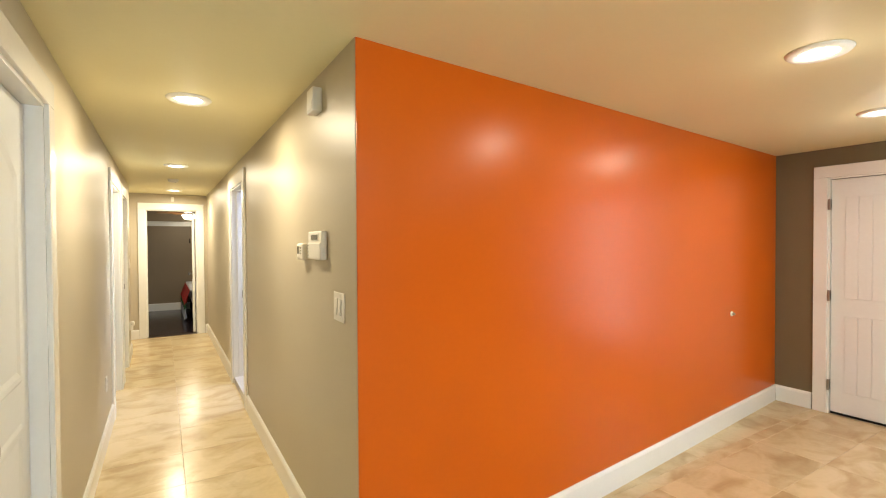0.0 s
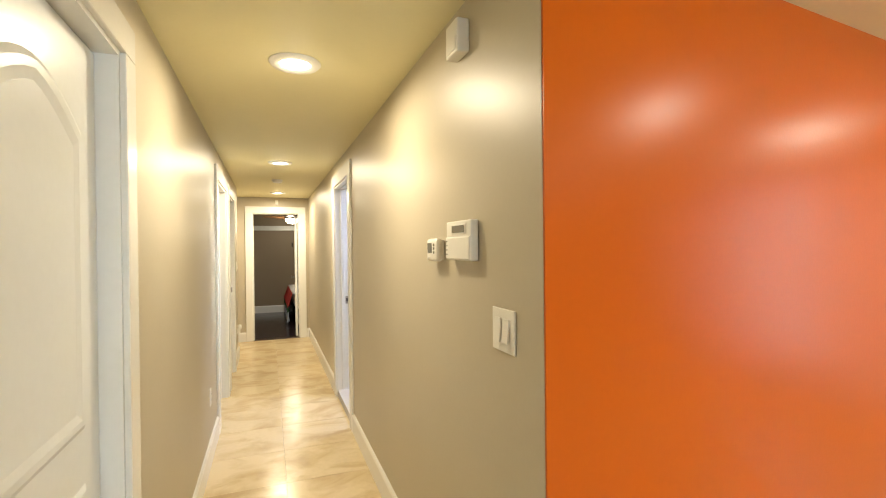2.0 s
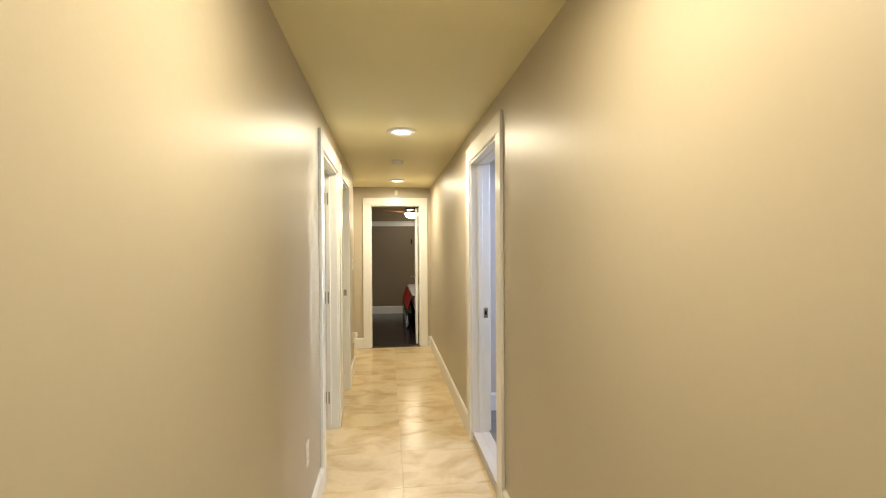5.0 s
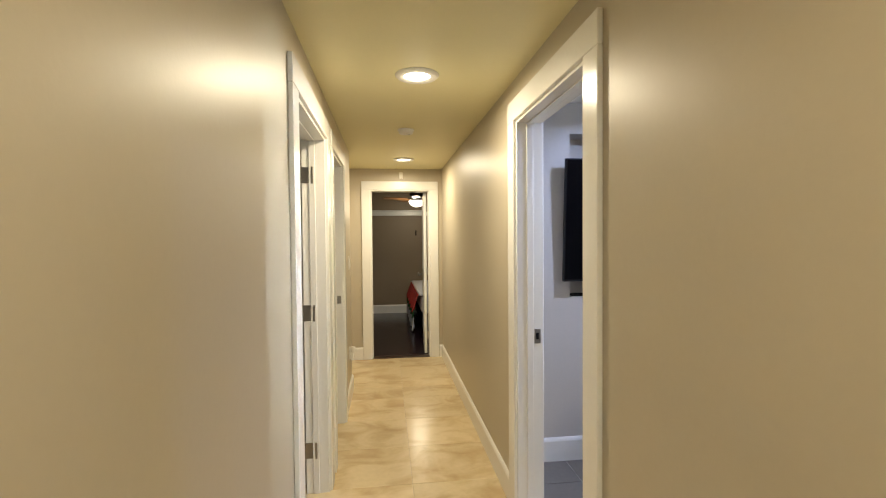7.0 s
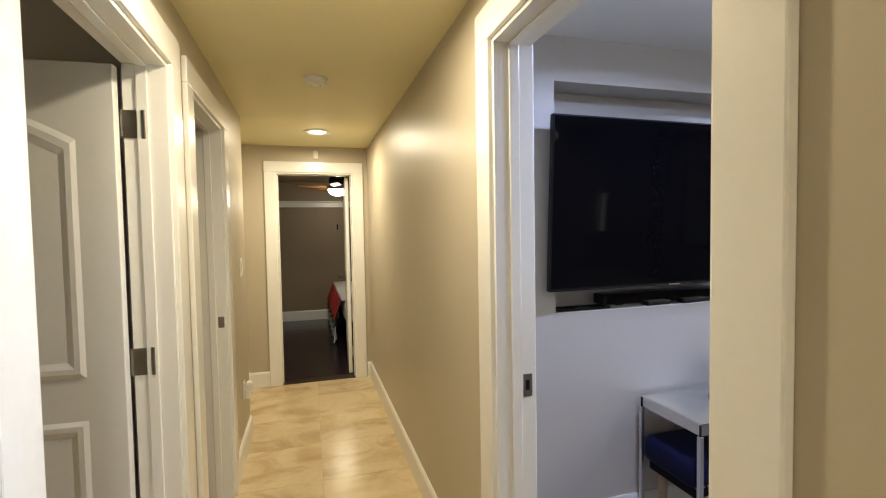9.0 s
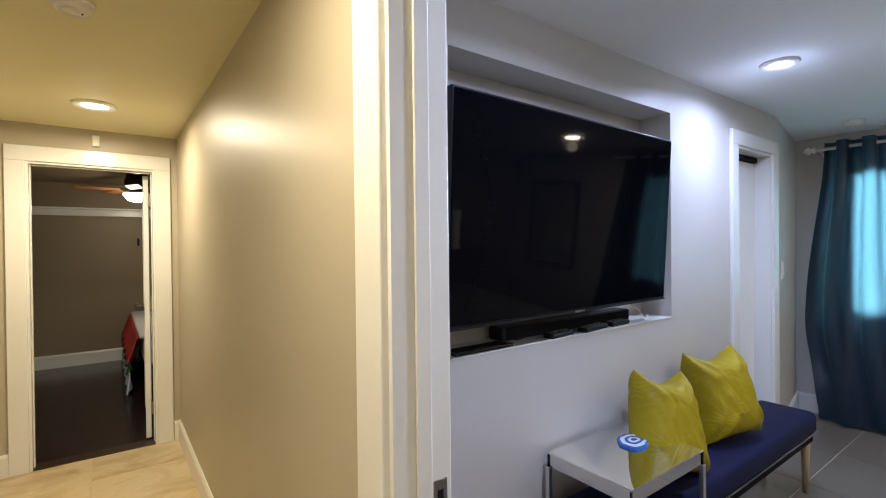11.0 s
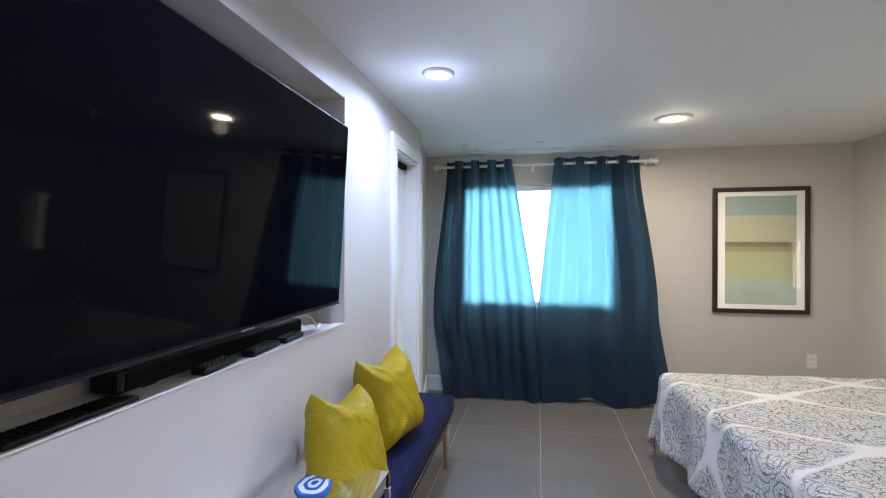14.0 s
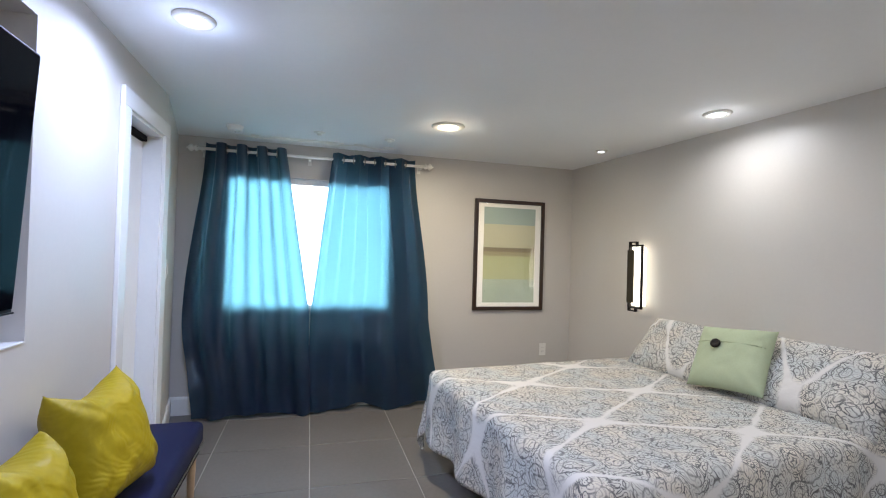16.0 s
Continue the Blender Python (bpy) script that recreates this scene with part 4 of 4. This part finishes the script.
def pillow_mesh(w, h, t, seed, crease=0.004, n=36, pinch=0.09, sag=0.0, taper=0.0):
    """A stuffed cushion in the x-z plane, centre at the origin, with pulled-out corners and creases."""
    bm = bmesh.new()
    uvl = bm.loops.layers.uv.new("cloth")
    grids = []
    for side in (-1, 1):
        g = []
        for i in range(n + 1):
            row = []
            for j in range(n + 1):
                u, v = -1 + 2 * i / n, -1 + 2 * j / n
                x = w / 2 * u * (1 - pinch * (1 - v * v) * abs(u))
                x *= 1 - taper * (v + 1) / 2
                z = h / 2 * v * (1 - pinch * (1 - u * u) * abs(v))
                z -= sag * (1 - u * u) * max(0, v) ** 2
                body = max(0.0, (1 - u ** 4) * (1 - v ** 4))
                th = t / 2 * body ** 0.55
                nz = noise.noise((u * 2.2 + seed, v * 2.2, side * 3.1)) * 0.1 * th
                nz += crease * body ** 0.3 * noise.noise((u * 6 + 4 * v + seed, v * 3 - seed, side * 1.7)) * 0.6
                pull = math.exp(-((1 - abs(u)) ** 2 + (1 - abs(v)) ** 2) * 3.5)
                nz += crease * 2.0 * pull * math.sin(16 * (u * (1 if v > 0 else -1) - v * (1 if u > 0 else -1)) * 0.8 + seed) * body ** 0.4
                row.append(bm.verts.new((x, side * (th + nz), z)) if side < 0 or (0 < i < n and 0 < j < n) else grids[0][i][j])
            g.append(row)
        grids.append(g)
        for i in range(n):
            for j in range(n):
                f = bm.faces.new((g[i][j], g[i + 1][j], g[i + 1][j + 1], g[i][j + 1]))
                for lp, (a, c) in zip(f.loops, ((i, j), (i + 1, j), (i + 1, j + 1), (i, j + 1))):
                    lp[uvl].uv = (a / n * w + seed, c / n * h + seed * 0.7)
    return bm


def cushion(name, label, material, m, w, h, t, seed, category="cushion", group="", crease=0.004, sag=0.0, pinch=0.09, taper=0.0):
    ob = link(name, pillow_mesh(w, h, t, seed, crease, n=60, sag=sag, pinch=pinch, taper=taper), material, smooth=True)
    ob.matrix_world = m
    return tagged(ob, label, category, group)


cushion("throw_cushion", "shiny mustard yellow cushion on bench behind the table", MUSTARD, pose(2.08, 5.58, 0.725, -17, 7, -15), 0.37, 0.41, 0.2, 1.3, group="mustard cushions", crease=0.006, sag=0.05, pinch=0.07, taper=0.3)
cushion("throw_cushion", "shiny mustard yellow cushion leaning on the wall", MUSTARD, pose(2.625, 5.6, 0.735, -17, -3, -15), 0.38, 0.42, 0.2, 4.7, group="mustard cushions", crease=0.006, sag=0.05, pinch=0.07, taper=0.14)

# ---- things: curtains ----
ROD_X, ROD_Z = 4.755, 2.165
ob = thing("curtain_rod", "white curtain rod with pointed finials", "curtain rod")
part("pole", rod((ROD_X, 3.99, ROD_Z), (ROD_X, 5.8, ROD_Z), 0.012, 16), PLASTIC, ob, "", True)
for y, s_ in ((3.99, -90), (5.8, 90)):
    fm = pose(ROD_X, y, ROD_Z, -s_, 0, 0)
    part("finial", lathe([(0.0, 0.0), (0.018, 0.0), (0.024, 0.012), (0.016, 0.02), (0.014, 0.026), (0.03, 0.045), (0.022, 0.06), (0.008, 0.072), (0, 0.085)], 16, fm), PLASTIC, ob, "pointed white finial", True)
for y in (4.02, 4.965, 5.77):
    part("bracket", boxes((ROD_X + 0.002, EX, y - 0.008, y + 0.008, ROD_Z - 0.02, ROD_Z - 0.008), (EX - 0.008, EX, y - 0.015, y + 0.015, ROD_Z - 0.05, ROD_Z + 0.03)), PLASTIC, ob)


def smooth_step(a, b, x):
    t = min(1, max(0, (x - a) / (b - a)))
    return t * t * (3 - 2 * t)


def curtain(label, top, mid, bottom, folds, seed):
    """A hung panel: (y0, y1) at the rod, at the sill and at the floor; folds tight at the top and loose below."""
    ob = thing("curtain", label, "curtain", group="teal curtains")
    n, m = folds * 14, 70
    bm = bmesh.new()
    grid = []
    ztop, zbot = ROD_Z + 0.05, BED_Z + 0.012
    for j in range(m + 1):
        v = j / m
        z = ztop + (zbot - ztop) * v
        a = smooth_step(0, 0.62, v) if v < 0.62 else 1
        b = smooth_step(0.62, 1, v)
        y0 = top[0] + (mid[0] - top[0]) * a + (bottom[0] - mid[0]) * b
        y1 = top[1] + (mid[1] - top[1]) * (v / 0.62 if v < 0.62 else 1) + (bottom[1] - mid[1]) * b
        row = []
        for i in range(n + 1):
            u = i / n
            ph = 2 * math.pi * folds * u + 0.9 * v * noise.noise((u * 4, v * 2, seed)) + 0.5 * math.sin(3 * v + seed) * v
            low = smooth_step(0.58, 0.9, v)
            amp = 0.01 * (1 - smooth_step(0.02, 0.4, v)) + 0.042 - 0.018 * low
            x = ROD_X - 0.035 * smooth_step(0.0, 0.3, v) + amp * math.sin(ph)
            x -= 0.05 * smooth_step(0.56, 0.76, v) * (1 - 0.7 * smooth_step(0.86, 1, v))
            x += 0.09 * noise.noise((u * 3.5 + seed, v * 2.4, seed)) * low
            x += 0.045 * low * noise.noise((u * 7 + 3 * v, v * 6, seed + 5))
            x = min(x, EX - 0.03)
            hem = 0.05 * (noise.noise((u * 4, seed, 2.0)) + 0.3) * smooth_step(0.88, 1, v)
            yy = y0 + (y1 - y0) * u + 0.014 * math.sin(2 * ph) * (1 - 0.6 * v) * math.sin(math.pi * u) ** 0.3
            row.append(bm.verts.new((x, yy, z + max(-0.008, hem))))
        grid.append(row)
    for j in range(m):
        for i in range(n):
            bm.faces.new((grid[j][i], grid[j][i + 1], grid[j + 1][i + 1], grid[j + 1][i]))
    part("panel", bm, CURTAIN, ob, "hanging teal satin cloth", True)
    for k in range(1, folds * 2):
        y = top[0] + (top[1] - top[0]) * (k + 0.02) / (folds * 2)
        part("grommet", lathe([(0.017, -0.002), (0.027, -0.004), (0.03, 0), (0.027, 0.004), (0.017, 0.002), (0.017, -0.002)], 20, pose(ROD_X, y, ROD_Z, 90, 0, 10 if k % 2 else -10)), STEEL, ob, "steel eyelet", True)
    return ob


curtain("teal satin eyelet curtain, backlit, pooling on floor", (5.745, 5.15), (5.86, 4.93), (5.76, 4.9), 4, 1.0)
curtain("teal satin eyelet curtain, backlit, hanging to floor", (4.075, 4.78), (3.93, 4.92), (3.83, 4.93), 4, 7.0)

# ---- things: picture and sconce ----
pic = thing("framed_picture", "framed abstract landscape print in dark wooden frame", "picture", pose(EX, 3.113, 1.408, 0, 0, 90))
PW, PH = 0.36, 0.523
for x0, x1, z0, z1 in ((-PW, -PW + 0.035, -PH, PH), (PW - 0.035, PW, -PH, PH), (-PW + 0.035, PW - 0.035, -PH, -PH + 0.035), (-PW + 0.035, PW - 0.035, PH - 0.035, PH)):
    part("frame_bar", boxes((x0, x1, 0.001, 0.03, z0, z1), bevel=0.004), DARK_WOOD, pic, "dark wooden frame bar")
part("mat_board", boxes((-PW + 0.03, PW - 0.03, 0.001, 0.014, -PH + 0.03, PH - 0.03)), MAT_BOARD, pic, "white mat board")
PRINTS = [(0.45, 0.29, (0.27, 0.33, 0.28)), (0.29, 0.07, (0.44, 0.41, 0.26)), (0.07, 0.03, (0.19, 0.15, 0.08)), (0.03, -0.01, (0.27, 0.24, 0.12)), (-0.01, -0.23, (0.36, 0.36, 0.18)), (-0.23, -0.45, (0.33, 0.37, 0.27))]
for k, (za, zb, c) in enumerate(PRINTS):
    pm = mat("print_ink", c, 0.6, vary=0.16, scale=7)
    part("print_band", boxes((-0.265, 0.265, 0.013, 0.016, zb, za)), pm, pic)
gp = part("glazing", boxes((-PW + 0.034, PW - 0.034, 0.02, 0.022, -PH + 0.034, PH - 0.034)), GLAZING, pic, "clear glass")
gp.visible_shadow = False

south = math.degrees(math.atan2(SW[1] - SE[1], SW[0] - SE[0]))
sx = 3.905
sy = SE[1] + (SW[1] - SE[1]) * (SE[0] - sx) / (SE[0] - SW[0])
sc = thing("wall_sconce", "black metal wall sconce with glowing glass panel", "wall lamp", pose(sx, sy, 1.265, 0, 0, south + 180))
part("back_plate", boxes((-0.035, 0.035, 0.0, 0.012, -0.22, 0.22), bevel=0.002), BLACK_METAL, sc)
part("diffuser", boxes((-0.055, 0.05, 0.014, 0.075, -0.236, 0.236), bevel=0.012), GLOW, sc, "glowing white glass")
part("front_panel", boxes((0.0, 0.066, 0.09, 0.104, -0.21, 0.21), bevel=0.003), BRONZE, sc, "dark bronze shield")
for z in (-0.19, 0.18):
    part("standoff", boxes((0.02, 0.03, 0.07, 0.092, z, z + 0.01)), BLACK_METAL, sc)
part("side_bar", boxes((-0.088, -0.073, 0.082, 0.1, -0.253, 0.253), bevel=0.002), BLACK_METAL, sc)
for s_ in (-1, 1):
    za, zb = sorted((s_ * 0.238, s_ * 0.252))
    part("cross_bar", boxes((-0.073, 0.045, 0.082, 0.1, za, zb), bevel=0.002), BLACK_METAL, sc)
    za, zb = sorted((s_ * 0.21, s_ * 0.278))
    part("hook_post", boxes((0.045, 0.057, 0.075, 0.1, za, zb), bevel=0.002), BLACK_METAL, sc)
    za, zb = sorted((s_ * 0.268, s_ * 0.278))
    part("hook_bar", boxes((-0.015, 0.045, 0.075, 0.1, za, zb), bevel=0.002), BLACK_METAL, sc)
    za, zb = sorted((s_ * 0.252, s_ * 0.278))
    part("hook_tip", boxes((-0.027, -0.015, 0.075, 0.1, za, zb), bevel=0.002), BLACK_METAL, sc)

# ---- things: bed ----
BT = 5.0
LX, LY = Vector((math.cos(radians(BT)), math.sin(radians(BT)), 0)), Vector((-math.sin(radians(BT)), math.cos(radians(BT)), 0))
HW, BL, TOP = 0.78, 1.8, 0.56
foot_mid = Vector((3.71, 4.11, BED_Z)) - HW * LX
bed_m = Matrix.Translation(foot_mid - BL * LY) @ Matrix.Rotation(radians(BT), 4, "Z")
bed = thing("bed", "queen bed with dark base under printed spread", "bed", bed_m)
part("base", boxes((-HW + 0.05, HW - 0.05, 0.02, BL - 0.08, 0.05, 0.28), bevel=0.01), FELT, bed, "dark bed base")
part("mattress", boxes((-HW + 0.01, HW - 0.01, 0.0, BL - 0.01, 0.28, TOP - 0.012), bevel=0.05), SHEET_WHITE, bed, "white mattress", True)
for x in (-HW + 0.12, HW - 0.12):
    for y in (0.12, BL - 0.2):
        part("leg", boxes((x - 0.03, x + 0.03, y - 0.03, y + 0.03, 0, 0.05)), BLACK_METAL, bed)


def bedspread():
    bm = bmesh.new()
    uvl = bm.loops.layers.uv.new("cloth")
    drop, r = 0.43, 0.055
    n, m = 120, 110
    s0, t1 = HW + drop, BL + drop
    grid = []
    for j in range(m + 1):
        t = t1 * j / m
        row = []
        for i in range(n + 1):
            s = -s0 + 2 * s0 * i / n
            ds, dt = max(0, abs(s) - HW), max(0, t - BL)
            d = math.hypot(ds, dt)
            sx_ = (1 if s > 0 else -1)
            ox, oy = (ds / d * sx_, dt / d) if d > 0 else (0, 0)
            if d < r * math.pi / 2:
                out, down = r * math.sin(d / r), r * (1 - math.cos(d / r))
            else:
                e = d - r * math.pi / 2
                out, down = r + 0.1 * e, r + e * 0.985
            k = min(1, d / drop)
            along = t * 1.0 if ds > dt else s
            wave_ = 0.03 * k * math.sin(along * 13 + 2 * noise.noise((s * 2, t * 2, 3))) + 0.02 * k * noise.noise((s * 5, t * 5, 9))
            out += wave_
            z = TOP - down
            if d < 0.02:
                z += 0.008 * noise.noise((s * 3.1, t * 3.1, 1)) + 0.004 * noise.noise((s * 9, t * 9, 5))
            z = max(z, 0.03 + 0.02 * noise.noise((s * 9, t * 9, 2)))
            x = max(-HW, min(HW, s)) + ox * out
            y = min(BL, t) + oy * out
            v = bm.verts.new((x, y, z))
            row.append((v, (s + 0.1, t)))
        grid.append(row)
    for j in range(m):
        for i in range(n):
            q = (grid[j][i], grid[j][i + 1], grid[j + 1][i + 1], grid[j + 1][i])
            f = bm.faces.new([a[0] for a in q])
            for lp, a in zip(f.loops, q):
                lp[uvl].uv = a[1]
    ob = link("bedspread", bm, PAISLEY, smooth=True)
    ob.matrix_world = bed_m
    mod = ob.modifiers.new("thickness", "SOLIDIFY")
    mod.thickness, mod.offset = 0.006, 1
    return tagged(ob, "grey and white paisley bedspread hanging to floor", "bedspread")


bedspread()
cushion("bed_pillow", "grey and white paisley pillow against the wall", PAISLEY, bed_m @ pose(0.33, 0.17, TOP + 0.15, 42, 0, 0), 0.72, 0.46, 0.18, 2.1, "pillow", "paisley pillows", 0.006, pinch=0.05)
cushion("bed_pillow", "grey and white paisley pillow against the wall", PAISLEY, bed_m @ pose(-0.46, 0.17, TOP + 0.15, 42, 0, 0), 0.76, 0.48, 0.2, 5.2, "pillow", "paisley pillows", 0.006, pinch=0.05)
sage = thing("accent_cushion", "sage green cushion with one dark button", "cushion", bed_m @ pose(-0.15, 0.33, TOP + 0.205, 33, 4, 10))
part("cover", pillow_mesh(0.42, 0.4, 0.15, 8.0, 0.003, pinch=0.05), SAGE, sage, "", True)
seam = bmesh.new()
for k in range(24):
    u = -0.9 + 1.8 * k / 23
    box(seam, 0.2 * u - 0.0085, 0.2 * u + 0.0085, 0.073 * max(0.05, (1 - u ** 4)) ** 0.55 * 0.965, 0.0745 * max(0.05, (1 - u ** 4)) ** 0.55 + 0.003, 0.068, 0.074)
part("seam", seam, SAGE, sage, "stitched flap seam")
part("button", lathe([(0, 0.014), (0.012, 0.014), (0.015, 0.018), (0.027, 0.014), (0.029, 0.006), (0.024, 0)], 28, pose(0.06, 0.079, 0.05, -90)), BLACK_METAL, sage, "large dark round button", True)

# ---- things: far room ----
fan = thing("ceiling_fan", "brown ceiling fan with lit glass bowl", "ceiling fan", pose(0.52, 10.75, CEIL))
part("motor", lathe([(0, 0), (0.1, 0), (0.11, -0.05), (0.12, -0.06), (0.12, -0.12), (0.1, -0.15), (0.06, -0.17), (0, -0.17)], 32), DARK_WOOD, fan, "dark bronze motor housing", True)
part("bowl", lathe([(0.08, -0.19), (0.13, -0.21), (0.13, -0.24), (0.09, -0.29), (0.03, -0.31), (0, -0.312)], 32), LENS, fan, "glowing glass bowl", True)
part("collar", lathe([(0.06, -0.165), (0.085, -0.19), (0.13, -0.205), (0.132, -0.215), (0.1, -0.21)], 32), STEEL, fan, "", True)
for k in range(5):
    bm = bmesh.new()
    box(bm, 0.16, 0.56, -0.06, 0.06, -0.157, -0.15, bevel=0.003)
    bm.transform(pose(0, 0, 0, 0, 0, 72 * k + 188) @ Matrix.Translation((0, 0, -0.03)) @ Matrix.Rotation(radians(9), 4, "X"))
    blade = part("blade", bm, FAN_WOOD, fan, "walnut fan blade")
    bm = boxes((0.09, 0.2, -0.018, 0.018, -0.15, -0.143), bevel=0.002)
    bm.transform(pose(0, 0, 0, 0, 0, 72 * k + 188) @ Matrix.Translation((0, 0, -0.028)))
    part("blade_iron", bm, BLACK_METAL, blade)
hook = thing("wall_hook", "small dark double hook on far wall", "hook", on_wall(0.575, FY, 1.54, -90))
part("plate", boxes((-0.012, 0.012, 0, 0.005, -0.05, 0.05), bevel=0.002), BLACK_METAL, hook)
for z in (-0.03, 0.025):
    part("peg", lathe([(0.006, 0), (0.006, 0.04), (0.014, 0.045), (0.012, 0.055), (0, 0.058)], 12, pose(0, 0, z, -90)), BLACK_METAL, hook, "", True)
fb = thing("bed", "bed in far room with white, red and green spread", "bed", pose(0.5, 9.95, 0))
part("base", boxes((0.06, 1.5, 0.06, 1.9, 0.04, 0.3), bevel=0.01), FELT, fb)
part("mattress", boxes((0.02, 1.54, 0.02, 1.94, 0.3, 0.58), bevel=0.05), SHEET_WHITE, fb, "", True)


def hanging(x_out, y0, y1, z0, z1, material, name, label, seed):
    bm = bmesh.new()
    n, m = 40, 12
    g = []
    for j in range(m + 1):
        row = []
        for i in range(n + 1):
            y = y0 + (y1 - y0) * i / n
            k = j / m
            x = -x_out - 0.07 * k * (z1 > 0.4) - 0.03 * math.sin(y * 16 + seed) * k
            row.append(bm.verts.new((x, y, z1 + (z0 - z1) * k + 0.02 * noise.noise((y * 4, k, seed)))))
        g.append(row)
    for j in range(m):
        for i in range(n):
            bm.faces.new((g[j][i], g[j][i + 1], g[j + 1][i + 1], g[j + 1][i]))
    ob = part(name, bm, material, fb, label, True)
    mod = ob.modifiers.new("thickness", "SOLIDIFY")
    mod.thickness = 0.006
    return ob


part("cover", boxes((-0.02, 1.56, -0.02, 1.96, 0.575, 0.625), bevel=0.02), SHEET_WHITE, fb, "white top cover", True)
hanging(0.03, -0.02, 1.96, 0.34, 0.6, RED, "upper_fall", "red printed fall of the spread", 1)
hanging(0.1, -0.02, 1.96, 0.24, 0.345, GREEN, "middle_fall", "green printed band", 1)
hanging(0.1, -0.02, 1.96, 0.05, 0.245, SHEET_WHITE, "lower_fall", "white hem of the spread", 1)

# ---- floor pieces ----
def tile_mesh(w, d, material):
    bm = boxes((0, w, 0, d, -0.011, 0), bevel=0.0018)
    me = bpy.data.meshes.new("tile")
    bmesh.ops.recalc_face_normals(bm, faces=bm.faces)
    bm.to_mesh(me)
    bm.free()
    me.materials.append(material)
    return me


def lay(parent, xs, ys, z, material, gap, keep, shift=None):
    cache = {}
    for j, (y0, y1) in enumerate(zip(ys, ys[1:])):
        for x0, x1 in zip(xs, xs[1:]):
            for bx0, bx1, by0, by1 in keep:
                a, b = max(x0, bx0), min(x1, bx1)
                c, d = max(y0, by0), min(y1, by1)
                if b - a < 0.02 or d - c < 0.02:
                    continue
                key = (round(b - a, 3), round(d - c, 3))
                if key not in cache:
                    cache[key] = tile_mesh(key[0] - gap, key[1] - gap, material)
                t_ = new("tile", cache[key])
                t_.parent = parent
                t_.location = (a + gap / 2, c + gap / 2, z)


lay(floor_hall, [0.15 + 0.61 * k for k in range(-5, 9)], [3.76 + 0.495 * k for k in range(-14, 11)], 0.0, TRAVERTINE, 0.002,
    [(WX - 0.12, 0.682, 1.69, 7.53), (-0.545, 0.682, 7.53, 8.61), (WX, GX, -3.0, 1.69), (0.682, 4.95, 1.69, 2.06), (-2.4, WX - 0.12, 4.9, 7.4)])
lay(floor_bed, [3.47 + 0.592 * k for k in range(-5, 4)], [4.9 + 0.605 * k for k in range(-5, 3)], BED_Z, SLATE, 0.004, [(BX, EX, 2.1, 5.765), (3.83, EX, 5.765, 5.965)])
